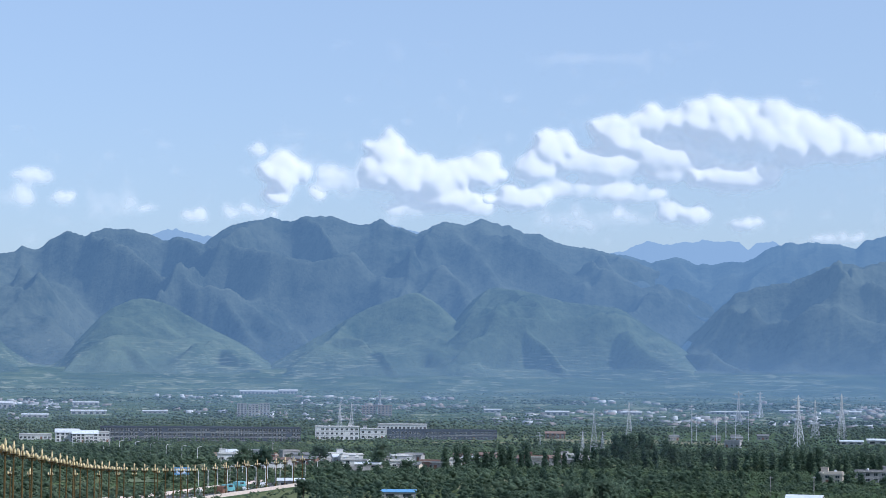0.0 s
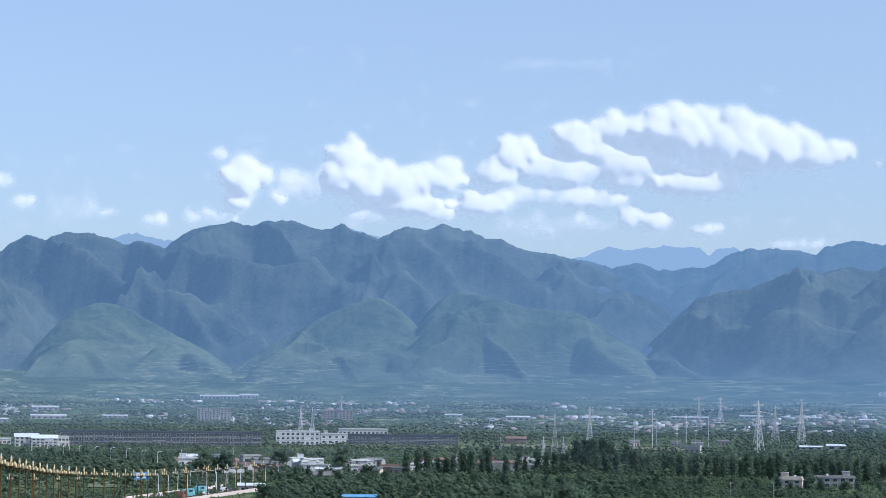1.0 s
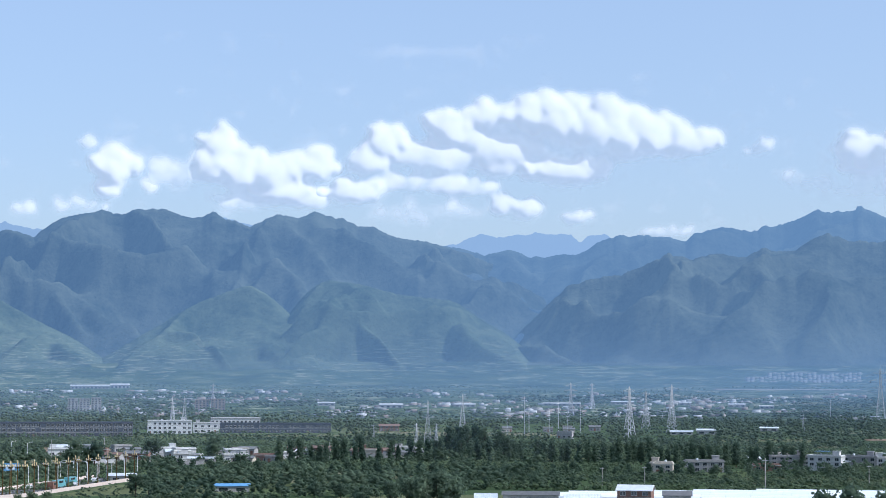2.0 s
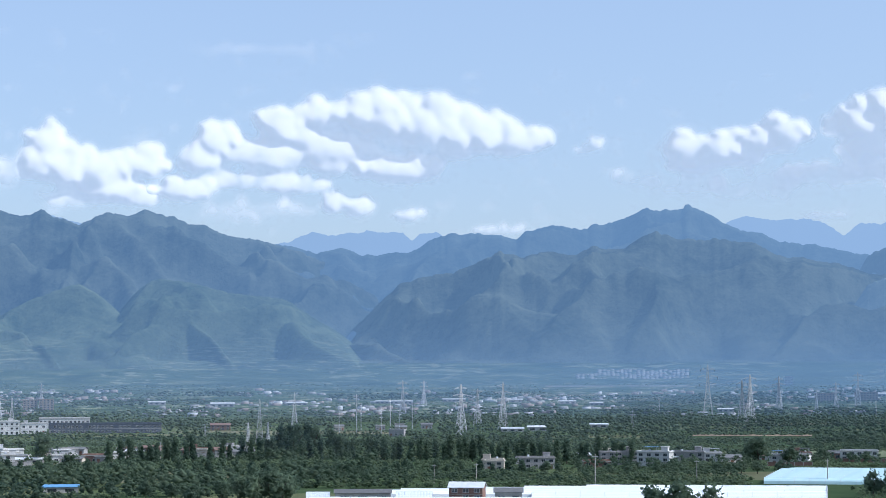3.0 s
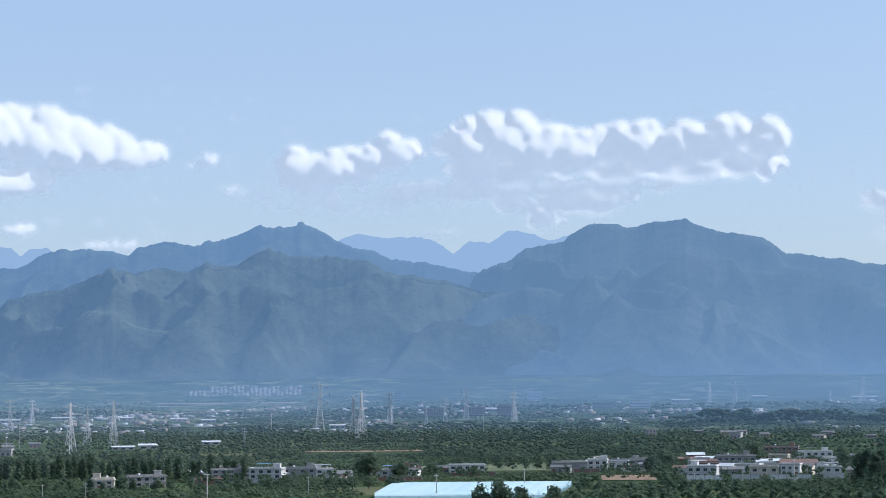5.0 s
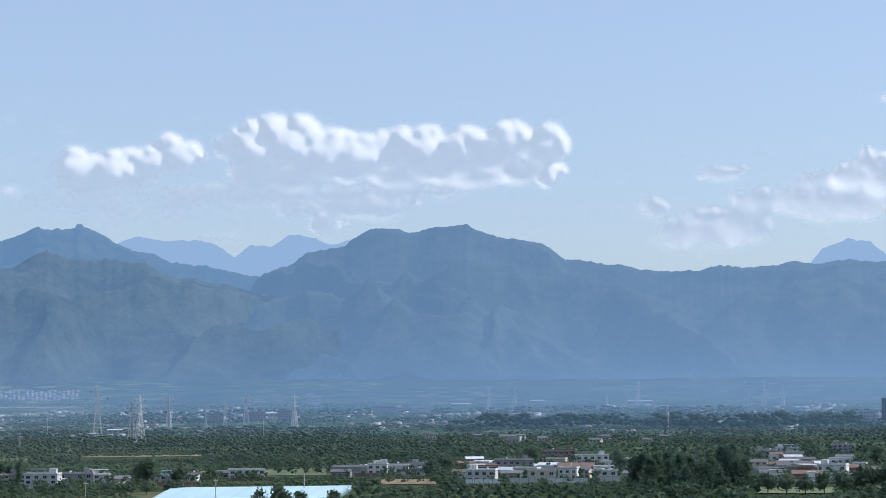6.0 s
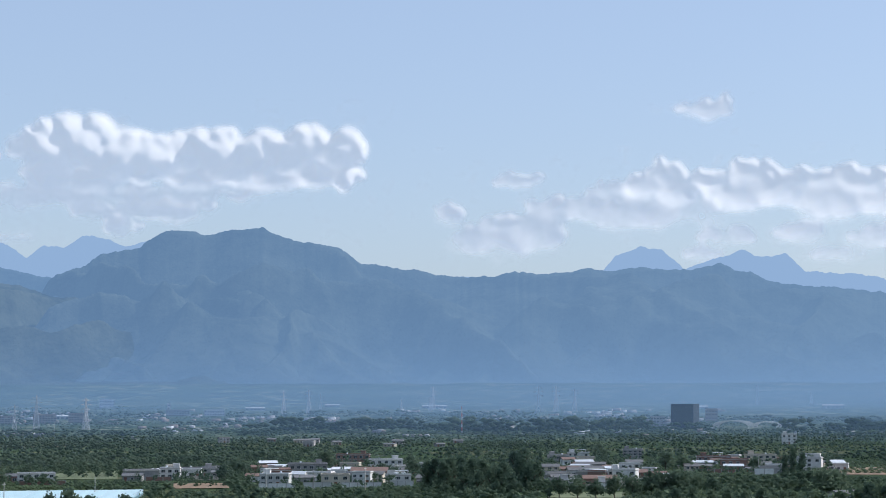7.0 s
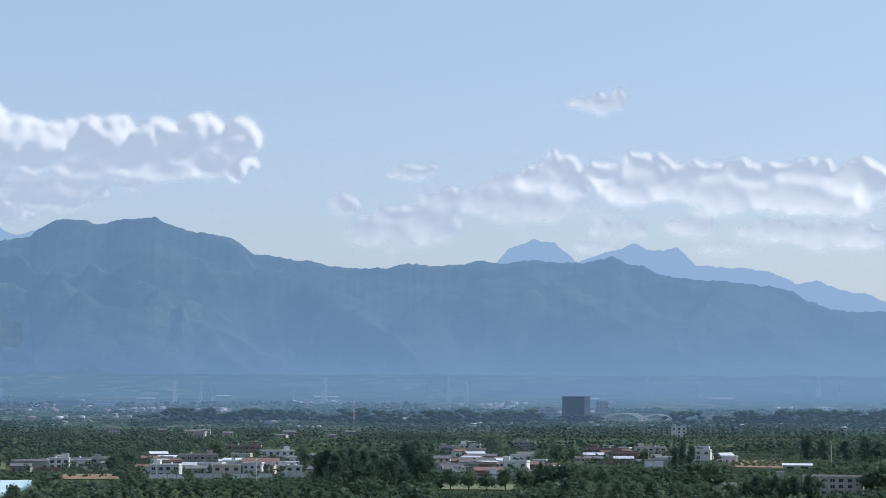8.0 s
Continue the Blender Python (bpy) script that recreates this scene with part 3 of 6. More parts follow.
# ---- haze: thin see-through sheets added across the plain to imitate it ----
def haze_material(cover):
    m, nt, ns, ln = nodes_of("haze_sheet")
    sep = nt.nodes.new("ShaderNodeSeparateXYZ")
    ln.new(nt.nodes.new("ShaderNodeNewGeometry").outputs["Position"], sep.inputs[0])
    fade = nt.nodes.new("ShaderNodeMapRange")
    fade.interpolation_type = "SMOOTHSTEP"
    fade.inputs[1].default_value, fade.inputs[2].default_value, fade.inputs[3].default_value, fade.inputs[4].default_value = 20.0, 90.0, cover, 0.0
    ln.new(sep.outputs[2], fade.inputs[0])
    # bluish sheet colour stands in for light scattered by the haze
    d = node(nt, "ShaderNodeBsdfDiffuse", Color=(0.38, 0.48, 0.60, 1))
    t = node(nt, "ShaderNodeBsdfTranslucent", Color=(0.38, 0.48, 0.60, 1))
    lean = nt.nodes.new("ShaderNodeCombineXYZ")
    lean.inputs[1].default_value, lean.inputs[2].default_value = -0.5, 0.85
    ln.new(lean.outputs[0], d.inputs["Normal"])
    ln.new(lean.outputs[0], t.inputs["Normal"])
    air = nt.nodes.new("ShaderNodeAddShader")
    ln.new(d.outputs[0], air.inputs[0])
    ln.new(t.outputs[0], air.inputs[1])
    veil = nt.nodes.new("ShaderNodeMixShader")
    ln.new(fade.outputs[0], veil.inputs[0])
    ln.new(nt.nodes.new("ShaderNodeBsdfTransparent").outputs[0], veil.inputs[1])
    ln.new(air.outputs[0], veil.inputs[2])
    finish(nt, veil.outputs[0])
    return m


# curved curtains added at four distances, each lifting what lies behind it
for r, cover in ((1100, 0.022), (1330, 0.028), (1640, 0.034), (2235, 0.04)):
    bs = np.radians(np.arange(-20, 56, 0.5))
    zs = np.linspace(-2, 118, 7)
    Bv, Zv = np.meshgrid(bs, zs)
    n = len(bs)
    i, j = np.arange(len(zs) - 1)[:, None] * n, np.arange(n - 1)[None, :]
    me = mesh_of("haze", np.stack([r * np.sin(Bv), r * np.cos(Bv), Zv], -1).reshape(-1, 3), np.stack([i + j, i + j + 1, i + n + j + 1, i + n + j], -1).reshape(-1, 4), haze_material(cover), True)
    tagged(new("haze", me), "thin bluish see-through sheet added as haze over the plain", "haze", kind="structure")

# ---- clouds ----
CLOUDS = [
    ("large white cumulus with blue-grey underside", [(6.95, 7.17, 0.93, 0.62, 1), (7.74, 6.94, 0.93, 0.70, 1), (8.75, 6.78, 0.93, 0.78, 1), (9.61, 6.47, 0.78, 0.70, 1), (10.23, 6.62, 0.85, 0.70, 1), (11.16, 6.38, 0.78, 0.47, 1), (11.71, 6.46, 0.47, 0.34, 1), (5.86, 7.09, 0.78, 0.47, 1), (4.77, 6.78, 0.70, 0.54, 1), (5.39, 6.47, 0.62, 0.39, 1), (2.90, 6.38, 0.65, 0.50, 1), (2.44, 5.91, 0.70, 0.47, 1), (4.30, 6.00, 1.40, 0.53, 0.75), (6.17, 6.17, 1.40, 0.53, 0.75), (7.89, 5.62, 1.24, 0.47, 1), (8.67, 5.70, 0.47, 0.39, 1), (6.18, 5.78, 0.78, 0.34, 0.8), (5.24, 5.16, 1.09, 0.31, 0.7), (4.00, 5.31, 1.40, 0.34, 0.6), (2.13, 5.06, 0.93, 0.39, 1), (6.80, 4.62, 0.54, 0.34, 0.8), (8.20, 4.41, 0.54, 0.23, 0.7), (4.31, 4.53, 2.02, 0.31, 0.45), (6.18, 4.69, 0.31, 0.31, 0.7)]),
    ("white heaped cumulus above the mountain crest", [(-1.57, 6.25, 0.65, 0.50, 1), (-1.79, 5.71, 0.47, 0.47, 1), (-1.10, 5.57, 0.78, 0.62, 1), (-0.18, 5.58, 0.85, 0.62, 1), (0.89, 5.75, 0.85, 0.50, 1), (0.13, 5.04, 1.09, 0.39, 1), (0.90, 4.82, 0.78, 0.31, 0.8), (-2.48, 5.62, 0.93, 0.53, 0.5), (-3.23, 5.53, 0.62, 0.47, 0.5), (-0.64, 4.80, 1.40, 0.34, 0.5)]),
    ("small white cumulus tuft", [(-4.44, 5.59, 0.56, 0.56, 1), (-4.66, 5.05, 0.39, 0.31, 1), (-3.53, 5.15, 0.23, 0.23, 0.6)]),
    ("low thin white cloud scraps near the ridge", [(-11.24, 5.44, 0.54, 0.28, 0.7), (-11.61, 4.90, 0.62, 0.39, 0.5), (-10.40, 4.85, 0.39, 0.23, 0.7), (-5.15, 6.31, 0.25, 0.22, 0.7), (-6.82, 4.47, 0.47, 0.22, 0.7), (-5.35, 4.61, 0.78, 0.22, 0.6), (-8.05, 4.68, 0.28, 0.12, 0.6), (10.71, 3.98, 0.93, 0.22, 0.6), (-9.04, 4.73, 0.93, 0.39, 0.3)]),
    ("thin veil of high white cloud", [(5.08, 8.90, 1.55, 0.20, 0.32), (3.67, 8.93, 1.40, 0.14, 0.25), (-2.50, 7.76, 0.39, 0.16, 0.3)]),
    ("tiny white cloud scrap", [(13.40, 6.28, 0.34, 0.22, 0.7), (13.02, 6.13, 0.34, 0.12, 0.6)]),
    ("long bank of bright white cumulus with flat grey base", [(15.81, 6.13, 0.70, 0.43, 1), (16.73, 6.13, 0.78, 0.50, 1), (16.11, 5.74, 0.78, 0.31, 1), (17.81, 6.29, 0.78, 0.43, 1), (18.59, 6.52, 0.70, 0.47, 1), (17.50, 5.90, 0.62, 0.31, 1), (18.74, 5.44, 0.39, 0.28, 0.8), (20.61, 6.59, 0.85, 0.70, 1), (21.55, 6.82, 0.93, 0.70, 1), (20.61, 5.97, 0.78, 0.43, 1), (22.49, 6.50, 0.93, 0.70, 1), (23.42, 6.42, 0.93, 0.70, 1), (21.86, 5.89, 0.93, 0.39, 1), (24.36, 6.56, 0.78, 0.54, 1), (25.14, 6.71, 0.85, 0.62, 1), (25.60, 6.23, 0.93, 0.54, 1), (26.39, 6.46, 0.85, 0.62, 1), (27.17, 6.60, 0.78, 0.62, 1), (27.63, 6.82, 0.62, 0.59, 1), (28.56, 6.72, 0.70, 0.62, 1), (27.93, 6.04, 0.78, 0.47, 1), (28.71, 6.03, 0.39, 0.47, 1), (24.67, 5.94, 0.93, 0.34, 1), (26.69, 5.91, 0.93, 0.34, 1), (19.98, 5.43, 3.11, 0.37, 0.6), (23.88, 5.51, 3.57, 0.28, 0.65), (15.80, 5.20, 1.86, 0.39, 0.45), (18.12, 4.97, 2.48, 0.34, 0.45), (23.88, 5.09, 1.40, 0.40, 0.75), (22.63, 4.64, 0.54, 0.39, 0.75), (21.85, 5.03, 0.78, 0.31, 0.6), (19.67, 4.30, 0.78, 0.16, 0.5), (14.27, 5.43, 0.93, 0.28, 0.4)]),
    ("wide soft bank of white and grey cumulus", [(37.51, 6.02, 0.54, 0.39, 1), (36.96, 5.71, 0.70, 0.39, 1), (37.89, 5.55, 0.62, 0.43, 1), (36.03, 5.63, 0.62, 0.22, 0.8), (38.83, 5.86, 0.62, 0.39, 1), (39.91, 6.00, 0.78, 0.39, 1), (39.60, 5.39, 0.93, 0.47, 1), (40.68, 5.53, 0.93, 0.54, 1), (41.76, 5.83, 0.93, 0.39, 1), (42.83, 5.74, 0.93, 0.47, 1), (44.20, 5.80, 1.09, 0.43, 1), (42.06, 5.22, 1.24, 0.59, 0.85), (43.89, 5.20, 1.55, 0.53, 0.85), (45.41, 5.63, 0.93, 0.47, 1), (46.00, 5.39, 0.54, 0.62, 1), (45.10, 4.95, 1.24, 0.37, 0.8), (39.29, 4.31, 1.09, 0.31, 0.6), (38.51, 3.84, 0.62, 0.28, 0.55), (41.29, 4.37, 0.78, 0.34, 0.65), (43.12, 4.28, 0.93, 0.37, 0.7), (44.64, 4.12, 1.24, 0.42, 0.7), (45.84, 4.10, 0.78, 0.42, 0.7), (42.21, 3.83, 1.09, 0.26, 0.5), (37.74, 4.93, 1.86, 0.47, 0.5), (35.40, 5.09, 0.78, 0.42, 0.65), (34.47, 5.16, 0.62, 0.34, 0.7), (34.00, 4.46, 1.09, 0.62, 0.6), (33.07, 4.15, 0.78, 0.59, 0.55), (31.66, 4.92, 0.54, 0.34, 0.6), (32.13, 4.30, 0.78, 0.47, 0.5), (32.91, 4.69, 0.62, 0.39, 0.6), (36.49, 4.93, 1.40, 0.50, 0.6)]),
    ("small white lens-shaped cloud", [(33.53, 5.89, 0.70, 0.25, 0.8)]),
    ("small ragged white cloud with grey base", [(38.68, 7.77, 0.81, 0.31, 0.8), (39.22, 7.98, 0.22, 0.25, 0.8)]),
]


def soft_step(x, lo, hi):
    x = np.clip((x - lo) / (hi - lo), 0, 1)
    return x * x * (3 - 2 * x)


def build_cloud(label, puffs, seed, step=0.040, r0=4905.0):
    """A heaped cloud: every puff carries smaller domes on its upper side; thin where the puffs thin out."""
    rg = np.random.default_rng(seed)
    p = np.array(puffs)
    lo, hi = (p[:, :2] - 1.7 * p[:, 2:4] - 0.2).min(0), (p[:, :2] + 1.7 * p[:, 2:4] + 0.2).max(0)
    bs, es = np.arange(lo[0], hi[0], step), np.arange(max(lo[1], 1.5), hi[1], step)
    B, E = np.meshgrid(bs, es)
    wb = B + 0.10 * fbm(B * 2.4, E * 2.4, seed, 3, 0.6)
    we = E + 0.09 * fbm(B * 2.4 + 40, E * 2.4, seed + 5, 3, 0.6)
    bulge, clear = np.zeros_like(B), np.ones_like(B)

    def dome(b, e, rb, re, z, w, edge):
        i0, i1 = np.searchsorted(es, (e - 1.6 * re - 0.15, e + 1.6 * re + 0.15))
        j0, j1 = np.searchsorted(bs, (b - 1.6 * rb - 0.15, b + 1.6 * rb + 0.15))
        if i1 <= i0 or j1 <= j0:
            return
        s = (slice(i0, i1), slice(j0, j1))
        d = np.sqrt(((wb[s] - b) / rb) ** 2 + ((we[s] - e) / re) ** 2)
        bulge[s] = np.maximum(bulge[s], w * w * (z + 1.25 * re * np.clip(1.0 - d * d, 0, 1) ** 0.75) * soft_step(1.0 - d, 0.0, 0.3))
        clear[s] *= 1 - w * (1 - soft_step(d, edge, 1.35))

    def bump(b, e, rb, re, high):
        i0, i1 = np.searchsorted(es, (e - re - 0.15, e + re + 0.15))
        j0, j1 = np.searchsorted(bs, (b - rb - 0.15, b + rb + 0.15))
        if i1 > i0 and j1 > j0:
            s = (slice(i0, i1), slice(j0, j1))
            d2 = ((wb[s] - b) / rb) ** 2 + ((we[s] - e) / re) ** 2
            knobs[s] = np.maximum(knobs[s], high * np.clip(1 - d2, 0, 1) ** 0.9)

    knobs = np.zeros_like(B)
    for b, e, rb, re, w in puffs:
        dome(b, e, rb, re, 0.0, 0.93 * w ** 0.75, 0.35)
        for k in range(int(5 + 7 * min(rb, 1.4)) if w > 0.5 else 3):
            a, q = rg.uniform(-0.1, math.pi + 0.1), rg.uniform(0.35, 0.98)
            size = re * rg.uniform(0.34, 0.62)
            x, y = b + rb * q * math.cos(a), e + re * q * math.sin(a)
            dome(x, y, size * rg.uniform(1.0, 1.25), size, 0.55 * re * math.sqrt(1 - q * q), 0.9 * w, 0.5)
            for _ in range(2):
                small = size * rg.uniform(0.3, 0.5)
                bump(x + size * rg.uniform(-0.7, 0.7), y + size * rg.uniform(-0.4, 0.8), small, small, 0.2 * small * w)
    thick = 1 - clear
    ragged = fbm(wb * 2.2, we * 2.8, seed + 9, 3, 0.55)
    cover = soft_step(thick + 0.45 * ragged * (1.25 - thick), 0.12, 1.15)
    low = soft_step(fbm(B * 0.8, E * 1.6, seed + 3, 3), -0.5, 0.5)
    cover = cover * np.where(thick < 0.65, 0.75 + 0.25 * low, 1.0) * np.clip(p[:, 4].max() + 0.12, 0, 1)
    H = bulge + knobs + 0.03 * fbm(B * 3.0, E * 3.4, seed + 8, 2, 0.5) * thick
    for _ in range(4):
        q = np.pad(cover, 1)
        cover = (q[1:-1, 1:-1] * 2 + q[:-2, 1:-1] + q[2:, 1:-1] + q[1:-1, :-2] + q[1:-1, 2:]) / 6
    for _ in range(9):
        q = np.pad(H, 1, mode="edge")
        H = (q[1:-1, 1:-1] * 2 + q[:-2, 1:-1] + q[2:, 1:-1] + q[1:-1, :-2] + q[1:-1, 2:]) / 6
    R = r0 - 46.0 * H
    A, T = np.radians(B), np.radians(E)
    verts = np.stack([R * np.sin(A), R * np.cos(A), EYE + R * np.tan(T)], -1).reshape(-1, 3)
    k, n = B.shape
    i = np.arange(k - 1)[:, None] * n
    j = np.arange(n - 1)[None, :]
    faces = np.stack([i + j, i + j + 1, i + n + j + 1, i + n + j], -1).reshape(-1, 4)
    c = cover.ravel()
    faces = faces[(c[faces].max(1) > 0.004)]
    used = np.unique(faces)
    remap = np.zeros(len(verts), np.int64)
    remap[used] = np.arange(len(used))
    me = mesh_of("cloud", verts[used], remap[faces], M["cloud"], True)
    me.attributes.new("cover", "FLOAT", "POINT").data.foreach_set("value", c[used].astype(np.float32))
    tagged(new("cloud", me), label, "cloud", kind="structure")


for k, (label, puffs) in enumerate(CLOUDS):
    build_cloud(label, puffs, 60 + 7 * k)

# ---- buildings ----
BUILDINGS = []  # bearing, distance, width, height: what the trees keep clear of
WINDOW_MESHES = {}


def window_meshes(w, h, far):
    key = (round(w, 1), round(h, 1), far)
    if key not in WINDOW_MESHES:
        fr = boxes((-w / 2, w / 2, -0.10, 0.10, 0, 0.12), (-w / 2, w / 2, -0.10, 0.10, h - 0.12, h), (-w / 2, -w / 2 + 0.12, -0.10, 0.10, 0.12, h - 0.12), (w / 2 - 0.12, w / 2, -0.10, 0.10, 0.12, h - 0.12), (-0.05, 0.05, -0.08, 0.08, 0.12, h - 0.12))
        pn = boxes((-w / 2 + 0.12, -0.05, -0.05, 0.02, 0.12, h - 0.12), (0.05, w / 2 - 0.12, -0.05, 0.02, 0.12, h - 0.12))
        made = []
        for bm, mat in ((fr, M["far_wall"] if far else M["frame"]), (pn, M["far_glass"] if far else M["glass"])):
            me = bpy.data.meshes.new("window")
            bm.to_mesh(me)
            bm.free()
            me.materials.append(mat)
            made.append(me)
        WINDOW_MESHES[key] = made
    return WINDOW_MESHES[key]


def add_window(house, x, y, z, w, h, turn=0, far=False):
    fr, pn = window_meshes(w, h, far)
    ob = shared("window", fr, house, pose(x, y, z, 0, 0, turn))
    shared("pane", pn, ob, Matrix())


def block(name, label, category, bearing, r, w, h, depth, floors, wall="white", roof="flat", turn=0.0, cols=None, group="", tint_roof="concrete", door=True, hut=True, far=False, win=(2.1, 1.7), seed=0):
    """A building: walls with a plinth, slab or pitched roof, windows by storey, door, stair hut and tank on the roof."""
    rng = random.Random(1000 + seed + int(r * 7 + bearing * 100))
    root = thing(name, facing(bearing, r, turn), label, category, group)
    BUILDINGS.append((bearing, r, w, h))
    wallh = h if roof == "flat" else h * 0.74
    part("wall", boxes((-w / 2, w / 2, 0, depth, -1.5, wallh)), M[wall], root)
    if roof == "flat":
        part("roof", boxes((-w / 2 - 0.45, w / 2 + 0.45, -0.55, depth + 0.4, wallh, wallh + 0.28)), M[tint_roof], root)
        t = 0.22
        part("parapet", boxes((-w / 2, w / 2, 0, t, wallh + 0.28, wallh + 0.85), (-w / 2, w / 2, depth - t, depth, wallh + 0.28, wallh + 0.85), (-w / 2, -w / 2 + t, t, depth - t, wallh + 0.28, wallh + 0.85), (w / 2 - t, w / 2, t, depth - t, wallh + 0.28, wallh + 0.85)), M[wall], root)
        if hut:
            hx = rng.choice((-1, 1)) * w * 0.3
            part("stair_hut", boxes((hx - 1.7, hx + 1.7, depth * 0.4, depth * 0.4 + 3.4, wallh + 0.28, wallh + 2.6), (hx - 2.0, hx + 2.0, depth * 0.4 - 0.3, depth * 0.4 + 3.7, wallh + 2.6, wallh + 2.8)), M[wall], root)
            tank = lathe([(0.5, 0), (0.55, 0.1), (0.55, 1.1), (0.3, 1.3)], 8)
            bmesh.ops.translate(tank, verts=tank.verts, vec=(-hx * 0.6, depth * 0.6, wallh + 0.28))
            if rng.random() < 0.4:
                cx, cy, cz = -hx * 0.4, depth * 0.5, wallh + 0.28
                cw = min(w * 0.28, 3.4)
                part("roof_canopy", boxes((cx - cw, cx + cw, cy - 2.6, cy + 2.6, cz + 2.25, cz + 2.37)), M[rng.choice(("metal", "greyroof", "blue", "metal"))], root, "sheet metal canopy over the roof terrace")
                for sx in (-1, 1):
                    for sy in (-2.4, 2.4):
                        part("post", boxes((cx + sx * (cw - 0.2) - 0.06, cx + sx * (cw - 0.2) + 0.06, cy + sy - 0.06, cy + sy + 0.06, cz, cz + 2.25)), M["steel"], root)
            part("water_tank", tank, M["metal"], root, "pale metal water tank")
    else:
        bm = bmesh.new()
        o, tk = 0.6, 0.22
        for zo in (0.0, tk):
            for x in (-w / 2 - o, w / 2 + o):
                for y, z in ((-o, wallh - 0.2), (depth / 2, h), (depth + o, wallh - 0.2)):
                    bm.verts.new((x, y, z + zo))
        v = list(bm.verts)
        for q in ((0, 3, 4, 1), (1, 4, 5, 2), (6, 7, 10, 9), (7, 8, 11, 10), (0, 6, 9, 3), (2, 5, 11, 8), (0, 1, 7, 6), (1, 2, 8, 7), (3, 9, 10, 4), (4, 10, 11, 5)):
            bm.faces.new([v[i] for i in q])
        bmesh.ops.recalc_face_normals(bm, faces=bm.faces)
        part("roof", bm, M[roof], root)
        for x in (-w / 2 + 0.02, w / 2 - 0.27):
            gb = bmesh.new()
            tri = [[gb.verts.new((x + o, y, z)) for y, z in ((0, wallh), (depth, wallh), (depth / 2, h))] for o in (0, 0.25)]
            gb.faces.new(tri[0])
            gb.faces.new(tri[1][::-1])
            for k in range(3):
                gb.faces.new((tri[0][k], tri[0][(k + 1) % 3], tri[1][(k + 1) % 3], tri[1][k]))
            bmesh.ops.recalc_face_normals(gb, faces=gb.faces)
            part("gable", gb, M[wall], root)
    fh = wallh / floors
    cols = cols or max(1, int(w / 3.6))
    ww, wh = min(win[0], w / cols * 0.74), min(win[1], fh * 0.64)
    dc = rng.randrange(cols) if door else -1
    for f in range(floors):
        part("sill_band", boxes((-w / 2 - 0.06, w / 2 + 0.06, -0.16, -0.004, f * fh + fh * 0.93, f * fh + fh * 0.99)), M["far_wall"] if far else M["concrete"], root) if floors > 1 and f < floors - 1 else None
        for c in range(cols):
            x = -w / 2 + (c + 0.5) * w / cols
            if f == 0 and c == dc:
                dr = part("door", boxes((x - 0.8, x + 0.8, -0.09, -0.004, -0.2, min(2.3, fh * 0.8))), M["door"], root)
                part("handle", boxes((x + 0.55, x + 0.65, -0.15, -0.09, 0.95, 1.2)), M["steel"], dr)
                continue
            if rng.random() < 0.06:
                continue
            add_window(root, x, -0.04, f * fh + fh * 0.2, ww, wh, 0, far)
        if not far and depth > 5:
            add_window(root, -w / 2 - 0.04, depth * 0.5, f * fh + fh * 0.27, min(1.5, ww), wh, 90)
    return root


def shed(label, bearing, r, w, h, depth, roof="metal", wall="concrete", turn=0.0, far=False, name="shed"):
    root = thing(name, facing(bearing, r, turn), label, "shed", "sheds on the plain")
    BUILDINGS.append((bearing, r, w, h))
    n = max(2, int(w / 6))
    part("wall", boxes((-w / 2, w / 2, 0, 0.25, -1.5, h * 0.75), (-w / 2, w / 2, depth - 0.25, depth, -1.5, h * 0.75), (-w / 2, -w / 2 + 0.25, 0.25, depth - 0.25, -1.5, h * 0.75), (w / 2 - 0.25, w / 2, 0.25, depth - 0.25, -1.5, h * 0.75)), M["far_wall" if far else wall], root)
    bm = bmesh.new()
    for x in (-w / 2 - 0.5, w / 2 + 0.5):
        for y, z in ((-0.5, h * 0.72), (depth / 2, h), (depth + 0.5, h * 0.72)):
            bm.verts.new((x, y, z))
            bm.verts.new((x, y, z + 0.15))
    v = list(bm.verts)
    for q in ((0, 6, 8, 2), (2, 8, 10, 4), (1, 3, 9, 7), (3, 5, 11, 9), (0, 1, 7, 6), (4, 10, 11, 5), (0, 2, 3, 1), (2, 4, 5, 3), (6, 7, 9, 8), (8, 9, 11, 10)):
        bm.faces.new([v[i] for i in q])
    bmesh.ops.recalc_face_normals(bm, faces=bm.faces)
    part("roof", bm, M["far_roof" if far else roof], root)
    for i in range(n):
        x = -w / 2 + (i + 0.5) * w / n
        part("opening", boxes((x - w / n * 0.25, x + w / n * 0.25, -0.06, -0.004, h * 0.15, h * 0.5)), M["far_glass" if far else "glass"], root)


